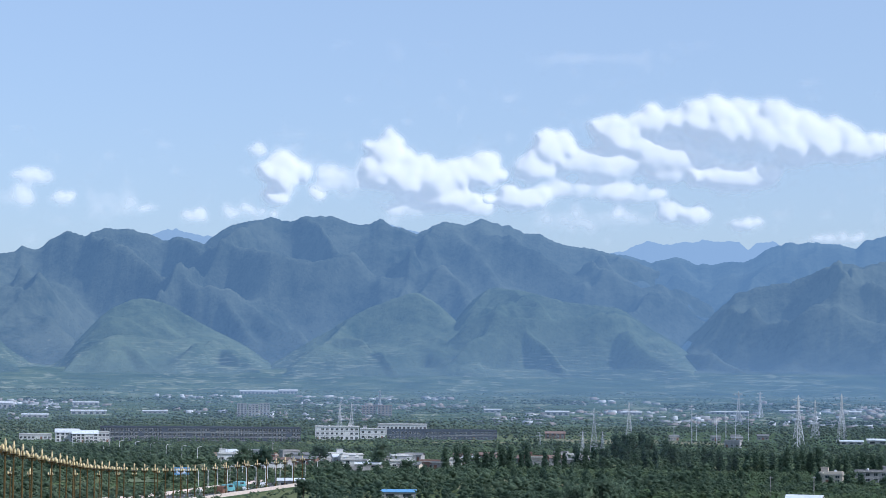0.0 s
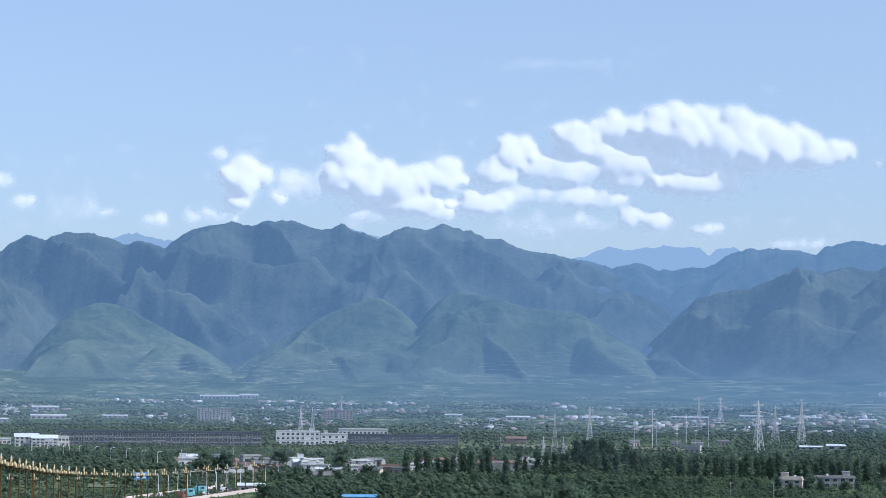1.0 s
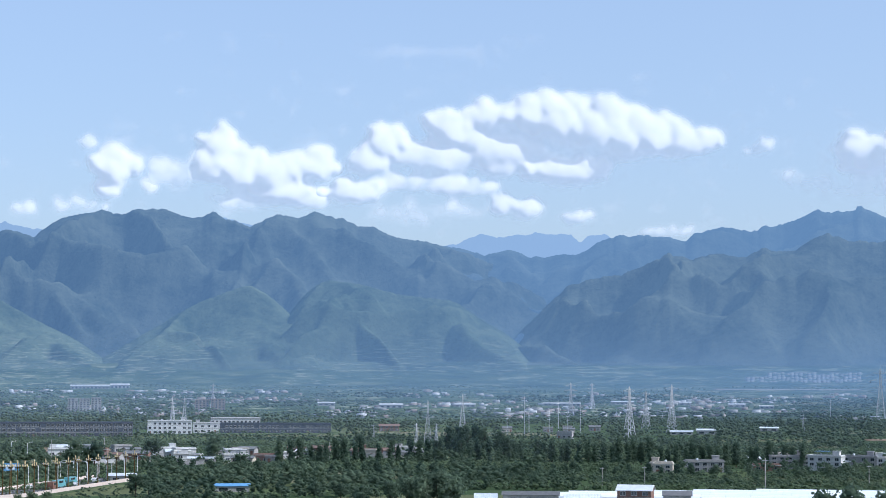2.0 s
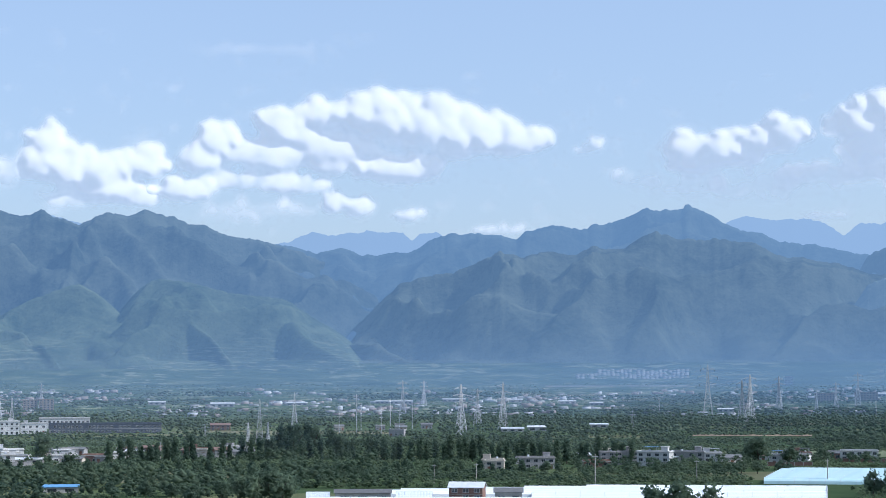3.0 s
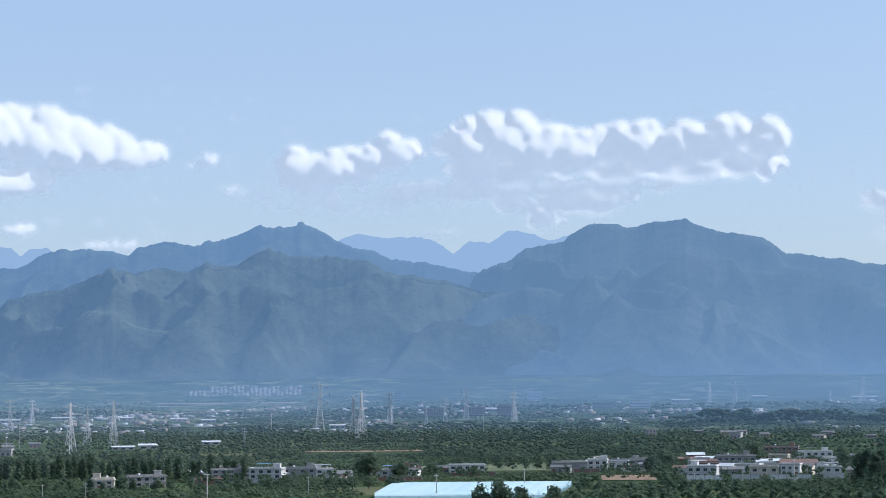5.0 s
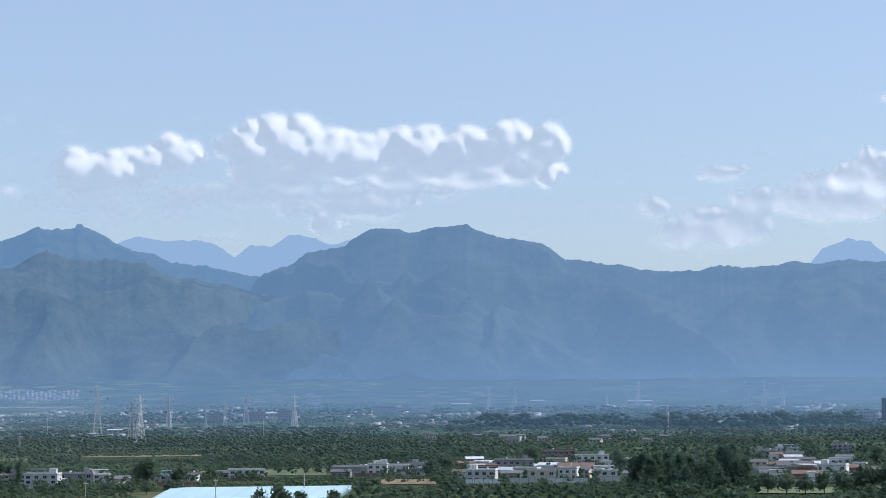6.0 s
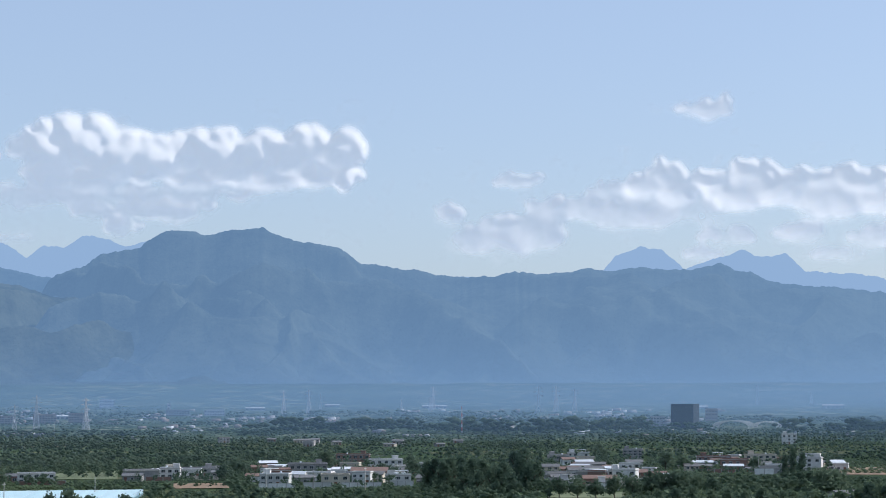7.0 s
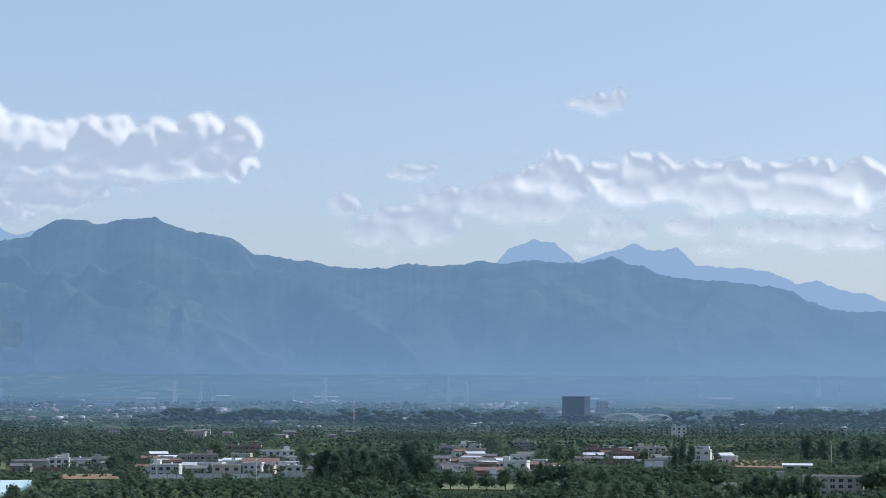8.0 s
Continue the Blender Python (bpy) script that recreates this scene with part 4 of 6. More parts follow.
VILLAGE = "village houses"
HOUSES = [
    # bearing, distance, width, height, storeys, walls, roof
    (14.92, 1034, 16.4, 8.6, 3, "white", "flat", -14, "three-storey white plastered house with flat roof and dark windows"),
    (14.01, 1062, 19.7, 7.4, 3, "grey", "flat", 6, "long grey unplastered house with flat roof and stair hut"),
    (13.40, 1030, 13.2, 3.4, 1, "brick", "flat", 4, "low red brick farm building with flat roof"),
    (15.84, 1092, 17.8, 6.2, 2, "grey", "flat", -6, "two-storey grey house with a covered roof terrace"),
    (16.53, 1092, 9.7, 5.4, 2, "white", "flat", 3, "small two-storey white house with flat roof"),
    (17.06, 1068, 11.1, 5.6, 1, "white", "greyroof", 22, "white gabled farmhouse with dark tiled roof"),
    (11.73, 1016, 18.5, 6.0, 2, "grey", "flat", 4, "grey two-storey house with dark upper storey"),
    (10.54, 1022, 10.4, 4.6, 1, "cream", "flat", -5, "cream single-storey house with flat roof among trees"),
    (20.45, 1124, 19.5, 5.8, 2, "white", "flat", 2, "long white two-storey house before a pale field"),
    (18.32, 1075, 10.0, 5.0, 2, "white", "flat", -8, "small white house with balcony front"),
    (18.95, 1116, 9.5, 4.6, 1, "brick", "flat", 5, "low brick house with flat roof"),
    (23.26, 1160, 18.7, 5.8, 1, "grey", "flat", 8, "grey low farmhouse with dark doorways"),
    (24.00, 1172, 11.1, 6.6, 2, "white", "flat", -3, "white two-storey village house with flat roof"),
    (24.75, 1202, 21.1, 5.2, 2, "grey", "flat", 2, "grey house with open dark ground floor"),
    (26.35, 1258, 20.3, 5.0, 1, "brick", "redroof", 6, "brick farmhouse with a red tiled roof"),
    (26.82, 1060, 14.8, 7.0, 2, "white", "flat", -10, "white two-storey house with flat roof by the orchard"),
    (27.75, 1208, 22.0, 7.6, 2, "grey", "flat", 5, "wide grey two-storey village house"),
    (28.50, 1058, 14.1, 6.6, 2, "cream", "flat", 3, "cream two-storey house with blank side wall"),
    (28.96, 1428, 22.9, 6.6, 2, "brick", "flat", -4, "tall brick house with flat roof behind the village"),
    (29.88, 1314, 21.0, 6.4, 2, "white", "flat", 8, "white house under a wide pale metal roof"),
    (29.41, 1138, 19.2, 8.0, 2, "brick", "redroof", -4, "red brick house with orange-red tiled roof"),
    (30.21, 1068, 12.7, 5.8, 2, "white", "flat", 2, "white cube-shaped house with flat roof"),
    (28.85, 1280, 16.0, 4.6, 1, "cream", "redroof", 10, "cream house with red roof"),
    (31.05, 1240, 14.0, 6.5, 2, "white", "flat", -6, "white two-storey house behind poplars"),
    (34.59, 1414, 14.1, 6.1, 2, "grey", "flat", 4, "grey house with pale blank gable"),
    (35.12, 1490, 15.3, 5.6, 2, "white", "flat", -3, "white house at the back of the village"),
    (35.22, 1176, 14.3, 6.0, 1, "white", "greyroof", 12, "pale house with grey pitched roof"),
    (35.73, 1048, 17.0, 6.6, 1, "brick", "redroof", 4, "brick house with dull red tiled roof"),
    (36.30, 1110, 15.0, 7.2, 2, "white", "flat", -12, "white two-storey house with long flat roof"),
    (36.54, 1250, 11.8, 5.7, 2, "white", "flat", 5, "bright white house with flat roof"),
    (36.61, 1522, 14.4, 7.4, 3, "grey", "flat", 0, "tall grey house far back in the village"),
    (34.92, 1010, 9.8, 5.6, 2, "white", "flat", 5, "small white house beside a green field"),
    (35.45, 1290, 18.0, 5.5, 1, "grey", "greyroof", -6, "grey farmhouse with dark pitched roof"),
    (35.95, 1005, 11.0, 4.6, 1, "white", "flat", 0, "low white house with veranda"),
    (38.81, 1380, 22.2, 6.4, 2, "brick", "flat", 4, "long brick house with flat roof"),
    (39.35, 1280, 17.1, 7.6, 2, "brick", "flat", -5, "red brick village house with roof terrace"),
    (40.07, 1364, 20.0, 8.2, 3, "cream", "flat", 7, "pinkish three-storey house with stair tower"),
    (41.35, 1266, 14.1, 9.4, 3, "white", "flat", -8, "white three-storey building with rows of windows"),
    (40.34, 1210, 12.9, 5.0, 1, "grey", "flat", 3, "pale low house at the village edge"),
    (40.83, 1976, 14.2, 11.0, 3, "white", "flat", 0, "lone white tower-like house among woods"),
    (42.53, 908, 14.8, 5.6, 1, "concrete", "greyroof", 35, "grey concrete storehouse with a pitched roof"),
    (44.93, 905, 25.4, 9.2, 3, "cream", "flat", -4, "cream three-storey block with ornate windows"),
    (43.75, 960, 10.0, 6.0, 2, "grey", "flat", 6, "grey house half hidden by trees"),
    (2.70, 1200, 19.4, 4.2, 1, "brick", "flat", 3, "red brick shed-like house with flat roof"),
    (0.60, 1210, 11.0, 4.6, 1, "brick", "flat", 0, "small red brick house among poplars"),
    (-2.55, 1096, 7.1, 5.6, 2, "white", "flat", 0, "narrow white two-storey house"),
    (-1.05, 1104, 13.0, 4.8, 1, "white", "flat", 4, "white single-storey house with flat roof"),
    (-0.25, 1106, 13.0, 4.6, 1, "brick", "flat", -4, "brick house with red wall and flat roof"),
    (3.12, 1752, 16.5, 7.1, 2, "brick", "redroof", 0, "red brick house with pitched roof"),
    (-4.30, 1120, 12.0, 5.0, 1, "grey", "greyroof", 8, "old grey house with pitched roof"),
    (-3.75, 1150, 13.0, 5.4, 1, "brick", "greyroof", -12, "brick farmhouse with grey roof"),
    (-2.95, 1180, 14.0, 5.8, 2, "white", "flat", 6, "white village house with terrace"),
    (-5.75, 1190, 14.0, 5.0, 1, "white", "flat", 2, "pale low village house"),
    (10.59, 1002, 9.4, 4.8, 2, "cream", "flat", -3, "cream house behind poplar row"),
]
for k, (b, r, w, h, fl, wall, roof, turn, label) in enumerate(HOUSES):
    block("house", label, "house", b, r, w, h * 0.84, 9.0, fl, wall, roof, turn, None, VILLAGE, hut=(k % 3 != 2), seed=k)

# smaller outbuildings packed round the villages
rng = random.Random(5)
for b0, b1, r0, r1, count in ((26.0, 30.6, 1080, 1330, 16), (34.4, 37.0, 1040, 1480, 18), (38.4, 41.4, 1230, 1450, 14), (23.0, 25.4, 1180, 1260, 6), (-5.9, -2.2, 1090, 1260, 12), (-1.2, 0.6, 1090, 1160, 5), (2.0, 4.2, 1180, 1240, 6), (13.0, 17.4, 1090, 1150, 8), (18.0, 20.2, 1100, 1150, 4)):
    for i in range(count):
        b, r = rng.uniform(b0, b1), rng.uniform(r0, r1)
        w = rng.uniform(7, 13)
        wall = rng.choice(("white", "white", "grey", "brick", "cream"))
        roof = rng.choice(("flat", "flat", "metal", "redroof", "greyroof"))
        word = {"flat": "flat concrete roof", "metal": "pale metal roof", "redroof": "red tiled roof", "greyroof": "dark tiled roof"}[roof]
        block("outbuilding", "small %s walled village outbuilding with %s" % (wall, word), "outbuilding", b, r, w, rng.uniform(3.2, 5.2), rng.uniform(5, 8), 1, wall, roof, rng.uniform(-25, 25), None, "village outbuildings", hut=False, seed=200 + i)



def compound_wall(b, r, length, h, wall, turn, label):
    root = thing("compound_wall", facing(b, r, turn), label, "wall", "village compound walls")
    BUILDINGS.append((b, r, length, h))
    part("wall", boxes((-length / 2, length / 2, -0.12, 0.12, -0.6, h)), M[wall], root)
    part("coping", boxes((-length / 2 - 0.1, length / 2 + 0.1, -0.22, 0.22, h, h + 0.16)), M["concrete"], root)
    n = max(2, int(length / 4))
    for i in range(n + 1):
        x = -length / 2 + length * i / n
        part("pier", boxes((x - 0.2, x + 0.2, -0.2, -0.124, -0.6, h)), M["concrete"], root)


for b, r, length, h, wall, turn in ((26.9, 1042, 18, 2.3, "white", 3), (28.0, 1040, 14, 2.8, "white", -4), (29.2, 1046, 20, 2.4, "white", 2), (30.3, 1050, 12, 3.0, "white", -8), (25.0, 1150, 16, 2.2, "cream", 4), (18.6, 1052, 22, 2.0, "brick", 2), (20.6, 1102, 24, 2.0, "brick", 0), (23.7, 1140, 14, 2.2, "brick", -3), (35.4, 1020, 10, 2.4, "grey", 8), (36.6, 1035, 12, 3.6, "cream", -20), (40.15, 1192, 11, 4.2, "white", 2), (39.0, 1230, 16, 2.6, "brick", 5), (-2.3, 1075, 14, 2.2, "grey", 3), (2.9, 1170, 22, 2.4, "grey", 0), (-4.6, 1098, 12, 2.2, "white", 6)):
    compound_wall(b, r, length, h, wall, turn, {"white": "whitewashed compound wall with stone coping", "cream": "cream rendered compound wall with coping", "brick": "red brick compound wall with coping", "grey": "grey rendered compound wall with coping"}[wall])

# smaller houses crowded between the larger ones
VRNG = random.Random(58)
LOOKS = [("white", "flat", "small whitewashed house with flat roof in the village"), ("grey", "flat", "small grey rendered house with flat concrete roof"), ("brick", "redroof", "small brick house with red tiled roof"), ("cream", "greyroof", "low cream house with grey tiled roof"), ("white", "metal", "low white house with pale sheet metal roof"), ("grey", "greyroof", "low grey farmhouse with dark tiled roof")]
for b0, b1, r0, r1, n, most in ((26.4, 31.2, 1055, 1190, 9, 6.0), (34.2, 37.6, 1060, 1260, 10, 5.8), (38.0, 42.2, 1225, 1340, 9, 6.0), (25.4, 33.2, 1880, 2150, 12, 5.6), (22.9, 26.0, 1130, 1230, 3, 5.0), (-5.2, -0.6, 1090, 1260, 7, 4.8), (0.4, 4.2, 1150, 1280, 4, 4.8), (4.6, 9.0, 1500, 1800, 6, 5.0)):
    made = tries = 0
    while made < n and tries < 400:
        tries += 1
        b, r = VRNG.uniform(b0, b1), VRNG.uniform(r0, r1)
        w, h = VRNG.uniform(7.0, 11.5), VRNG.uniform(3.2, most)
        if any(abs(b - q[0]) < math.degrees((w + q[2]) / 2 / r) + 0.03 and abs(r - q[1]) < 15 for q in BUILDINGS):
            continue
        wall, roof, label = VRNG.choice([q for q in LOOKS if r < 1500 or q[1] in ("flat", "greyroof")])
        block("house", label, "house", b, r, w, h, 7.5, 2 if h > 5 else 1, wall, roof, VRNG.uniform(-22, 22), 3, VILLAGE, hut=False, win=(1.7, 1.5))
        made += 1

# the school campus in the middle distance
CAMPUS = "campus buildings"
block("campus_building", "long blue-grey four-storey teaching building with dense rows of windows", "building", -6.55, 1585, 150.0, 10.2, 14, 3, "campus", "flat", 1, 42, CAMPUS, tint_roof="campus", hut=False, win=(3.0, 2.3))
block("campus_building", "white block with pale hipped roof and small windows", "building", -10.13, 1552, 17.0, 9.4, 12, 3, "white", "metal", 2, 5, CAMPUS, hut=False)
block("campus_building", "white three-storey block with pale roof in front of the campus", "building", -9.66, 1540, 18.3, 8.6, 12, 3, "white", "metal", 2, 6, CAMPUS, hut=False)
block("campus_building", "small white wing with flat roof", "building", -9.16, 1560, 8.0, 6.8, 9, 2, "white", "flat", 2, 3, CAMPUS, hut=False)
block("campus_building", "low long pale building with many openings", "building", -10.98, 1610, 24.0, 3.8, 8, 1, "white", "flat", 0, 8, CAMPUS, hut=False)
block("campus_building", "white four-storey block with regular square windows", "building", -2.85, 1660, 34.6, 10.0, 12, 3, "white", "flat", 0, 9, CAMPUS)
block("campus_building", "white lower wing with a stepped roof", "building", -1.88, 1690, 20.6, 7.7, 12, 2, "white", "flat", 0, 4, CAMPUS)
block("campus_building", "long dark grey sports hall with a window strip", "building", 0.02, 1690, 88.9, 7.2, 20, 2, "campus", "flat", 0, 26, CAMPUS, tint_roof="campus", hut=False)
block("campus_building", "white upper hall with flat roof behind the dark hall", "building", -1.07, 1832, 43.0, 8.9, 14, 2, "white", "flat", 0, 12, CAMPUS, hut=False)

# far apartment blocks, sheds and works
FARS = "far buildings"
for b, r, w, h, fl, wall, label in (
    (-5.45, 2476, 12.0, 15.0, 6, "far_wall", "pale apartment tower beyond the campus"),
    (-5.14, 2480, 12.0, 14.2, 6, "far_wall", "pale apartment tower beyond the campus"),
    (-4.83, 2484, 12.0, 15.4, 6, "far_wall", "pale apartment tower beyond the campus"),
    (-1.98, 2515, 17.0, 12.5, 5, "far_pink", "pinkish apartment block in haze"),
    (-1.55, 2512, 17.0, 13.4, 5, "far_pink", "pinkish apartment block in haze"),
    (19.55, 2760, 26.0, 11.0, 4, "far_pink", "hazy pinkish block in the far town"),
    (20.65, 2790, 30.0, 11.5, 4, "far_pink", "hazy pinkish block in the far town"),
    (21.5, 2800, 22.0, 13.0, 4, "far_pink", "hazy pinkish block in the far town"),
    (24.2, 3060, 34.0, 9.0, 3, "far_wall", "white factory building in the far town"),
    (25.2, 3080, 30.0, 8.0, 2, "far_roof", "bright white factory hall in the far town"),
    (23.96, 3100, 5.0, 17.0, 4, "far_roof", "white stair tower of a far factory"),
    (37.3, 2640, 18.0, 12.0, 3, "far_wall", "grey annex beside the dark office cube"),
    (38.75, 2760, 16.0, 18.0, 4, "far_pink", "hazy tower behind the stadium"),
    (22.3, 3420, 24.0, 14.0, 3, "far_roof", "white institute building at the foot of the hills"),
    (18.6, 3430, 14.0, 15.0, 4, "far_wall", "hazy block at the foot of the hills"),
):
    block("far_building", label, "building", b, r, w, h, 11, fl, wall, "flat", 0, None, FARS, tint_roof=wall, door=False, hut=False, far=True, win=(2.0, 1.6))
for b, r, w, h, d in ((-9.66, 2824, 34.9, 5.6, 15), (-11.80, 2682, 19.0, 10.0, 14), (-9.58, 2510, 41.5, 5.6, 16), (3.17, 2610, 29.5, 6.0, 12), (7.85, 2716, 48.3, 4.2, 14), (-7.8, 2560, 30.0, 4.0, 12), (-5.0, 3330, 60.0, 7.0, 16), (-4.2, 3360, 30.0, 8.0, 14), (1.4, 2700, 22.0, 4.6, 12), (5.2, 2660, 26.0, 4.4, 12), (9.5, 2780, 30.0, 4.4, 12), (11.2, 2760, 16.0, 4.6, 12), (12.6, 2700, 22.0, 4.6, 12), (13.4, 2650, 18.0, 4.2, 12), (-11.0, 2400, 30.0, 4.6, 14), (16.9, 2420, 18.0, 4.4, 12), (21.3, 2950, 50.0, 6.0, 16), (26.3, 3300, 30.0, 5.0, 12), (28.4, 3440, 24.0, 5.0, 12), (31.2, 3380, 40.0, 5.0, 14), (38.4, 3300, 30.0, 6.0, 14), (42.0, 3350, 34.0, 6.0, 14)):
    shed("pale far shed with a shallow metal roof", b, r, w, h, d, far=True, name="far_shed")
for b, r, w, h, d, roof, label in ((11.78, 1702, 16.0, 4.4, 12, "metal", "open-sided shed with pale metal roof"), (11.1, 1690, 18.0, 3.2, 10, "metal", "low white shed roof beside the pylon"), (13.46, 1820, 15.5, 3.6, 10, "metal", "pale metal shed among orchards"), (-2.0, 1098, 15.4, 3.4, 10, "metal", "pale blue-white metal roofed shed"), (-1.15, 826, 13.5, 3.0, 9, "blue", "bright blue metal roofed shed"), (7.0, 752, 20.0, 4.2, 8, "greyroof", "long dark roofed shed beside the greenhouses"), (10.98, 742, 9.7, 5.2, 8, "greyroof", "shed with ribbed dark grey roof"), (3.75, 1180, 12.0, 3.8, 9, "greyroof", "dark roofed open shed by the brick houses"), (-4.1, 905, 11.0, 3.6, 7, "metal", "pale roofed roadside shed"), (44.0, 1190, 16.0, 3.4, 9, "metal", "small pale shed beside the bare field")):
    shed(label, b, r, w, h, d, roof)
block("house", "brick and metal house with a tall pale roof by the greenhouses", "house", 9.81, 757, 12.2, 6.4, 9, 2, "brick", "metal", -8, 3, VILLAGE)

# dark office cube and the steel ribs of an arena
cube = thing("office_cube", facing(37.96, 2550, -16), "dark grey clad office cube standing alone beyond the woods", "building")
part("wall", boxes((-14, 14, 0, 26, -2, 29.5)), M["dark"], cube)
part("roof", boxes((-14.3, 14.3, -0.3, 26.3, 29.5, 30.3)), M["dark"], cube)
for j in range(8):
    part("cladding_joint", boxes((-14.05, 14.05, -0.06, -0.004, 3.5 + j * 3.2, 3.65 + j * 3.2)), M["far_glass"], cube)
BUILDINGS.append((37.96, 2550, 32, 30))


def arena(b, r, w, h, ribs):
    root = thing("arena_roof", facing(b, r), "white steel ribbed arched arena roof over green banks", "arena", "arena roofs")
    for i in range(ribs):
        y = i * 5.0
        pts = [(w / 2 * math.cos(math.pi * k / 14) + (i - ribs / 2) * 1.5, y, h * math.sin(math.pi * k / 14) ** 0.8) for k in range(15)]
        part("rib", tube(pts, 0.9), M["pole"], root)
    for k in (3, 5, 7, 9, 11):
        x, z = w / 2 * math.cos(math.pi * k / 14), h * math.sin(math.pi * k / 14) ** 0.8
        part("purlin", struts(0.45, ((x - ribs * 0.75, 0, z), (x + ribs * 0.75 - 1.5, (ribs - 1) * 5.0, z))), M["far_roof"], root)
    BUILDINGS.append((b, r, w, h))


arena(39.36, 2558, 46.0, 9.5, 7)
arena(40.25, 2582, 30.0, 7.5, 5)

# ---- greenhouses ----


def greenhouse(b, r, length, span, h, material, label, turn=0.0):
    root = thing("greenhouse", facing(b, r, turn), label, "greenhouse", "film greenhouses")
    n = 9
    arc = [(span / 2 * (1 - math.cos(math.pi * k / n)), h * math.sin(math.pi * k / n) ** 0.7) for k in range(n + 1)]
    xs = [-length / 2 + length * i / 24 for i in range(25)]
    bm = bmesh.new()
    rows = [[bm.verts.new((x, y, z + (0.06 * (i % 2) if 0 < k < n else -0.3))) for k, (y, z) in enumerate(arc)] for i, x in enumerate(xs)]
    for a, c in zip(rows, rows[1:]):
        for k in range(n):
            bm.faces.new((a[k], c[k], c[k + 1], a[k + 1]))
    bm.faces.new(rows[0])
    bm.faces.new(rows[-1][::-1])
    part("film_cover", bm, material, root)
    for i in range(0, 25, 2):
        part("hoop", tube([(xs[i], y, z + 0.09) for y, z in arc], 0.10), M["steel"], root)
    part("gutter", boxes((-length / 2, length / 2, span - 0.1, span + 0.3, 0.3, 0.55)), M["steel"], root)


for i in range(19):
    r = 645 + i * 9.2
    near, far_b = 5.45 + 1.7 * max(0, i - 13.5), 19.6 if i > 5 else 18.6
    spans = ((near, 6.1), (7.9, 8.9), (11.6, far_b)) if 9 < i < 14 else ((near, far_b),)
    for b0, b1 in spans:
        greenhouse((b0 + b1) / 2, r, r * radians(b1 - b0), 8.6, 2.7, M["plastic"], "long white plastic film greenhouse in a packed row")
for i in range(11):
    r = 878 + i * 9.4
    greenhouse(20.35 + 0.05 * i, r, r * radians(4.9), 8.8, 2.6, M["teal"], "pale teal film greenhouse in a packed row")

# ---- fields ----


def field(label, b0, b1, r0, r1, material, z=0.05):
    n = 16
    bs, rs = np.linspace(b0, b1, n), np.linspace(r0, r1, n)
    verts = [tuple(spot(b, r, float(ground_z(r)) + z + 0.26 + 0.05 * math.sin(b * 9) * math.sin(r / 9))) for r in rs for b in bs]
    faces = [(i * n + j, i * n + j + 1, (i + 1) * n + j + 1, (i + 1) * n + j) for i in range(n - 1) for j in range(n - 1)]
    tagged(new("field", mesh_of("field", verts, faces, material, True)), label, "field", kind="structure")
    BUILDINGS.append(((b0 + b1) / 2, r0, r0 * radians(b1 - b0), 0.5))


field("bare brown ploughed field", 41.75, 43.95, 1215, 1340, M["earth"])
field("pale green crop field behind the houses", 18.2, 22.6, 1170, 1300, M["grass"])
field("small pale green meadow by the village", 34.3, 36.4, 930, 985, M["grass"])
field("narrow strip of bare earth", 16.0, 19.2, 1560, 1600, M["earth"])
field("brown garden plot beside the houses", 24.1, 25.6, 1040, 1100, M["earth"])
field("light green lawn beside the avenue", -8.5, -7.7, 935, 985, M["grass"])
field("dusty pale yard among the village houses", -6.2, -2.4, 1270, 1340, M["earth"])
field("pale bare terrace field below the hills", 12.0, 16.0, 3400, 3440, M["far_pink"])

# ---- bridge road with ornate lamps ----
ROAD = [(-13.2, 300, 26.5), (-11.83, 365, 22.4), (-10.4, 480, 16.0), (-9.5, 560, 11.4), (-8.6, 640, 7.5), (-7.4, 720, 3.9), (-6.6, 770, 1.9), (-5.4, 835, 0.9), (-4.4, 885, 0.6), (-3.5, 930, 0.5)]


def road_point(s, side=0.0):
    """A place along the road, s from 0 to 1, and sideways from its middle."""
    x = s * (len(ROAD) - 1)
    i = min(int(x), len(ROAD) - 2)
    f = x - i
    b, r, z = (a + (c - a) * f for a, c in zip(ROAD[i], ROAD[i + 1]))
    a, c = spot(*ROAD[i][:2], 0), spot(*ROAD[i + 1][:2], 0)
    d = (c - a).normalized()
    p = spot(b, r, z)
    return p + Vector((d.y, -d.x, 0)) * (side - 11.2), math.degrees(math.atan2(d.y, d.x))


def road_strip(name, label, lo, hi, z0, z1, material, kind, parent=None):
    """A strip along the road between two sideways offsets, from z0 to z1 over its surface."""
    n = 60
    bm = bmesh.new()
    rings = []
    for i in range(n + 1):
        a, _ = road_point(i / n, lo)
        c, _ = road_point(i / n, hi)
        low = lambda p: (p.x, p.y, -0.5 if z0 is None else p.z + z0)
        rings.append([bm.verts.new(q) for q in (low(a), low(c), (c.x, c.y, c.z + z1), (a.x, a.y, a.z + z1))])
    for a, c in zip(rings, rings[1:]):
        for k in range(4):
            bm.faces.new((a[k], c[k], c[(k + 1) % 4], a[(k + 1) % 4]))
    bm.faces.new(rings[0])
    bm.faces.new(rings[-1][::-1])
    bmesh.ops.recalc_face_normals(bm, faces=bm.faces)
    ob = part(name, bm, material, parent)
    if parent is None:
        tagged(ob, label, name.replace("_", " "), kind=kind)
    return ob


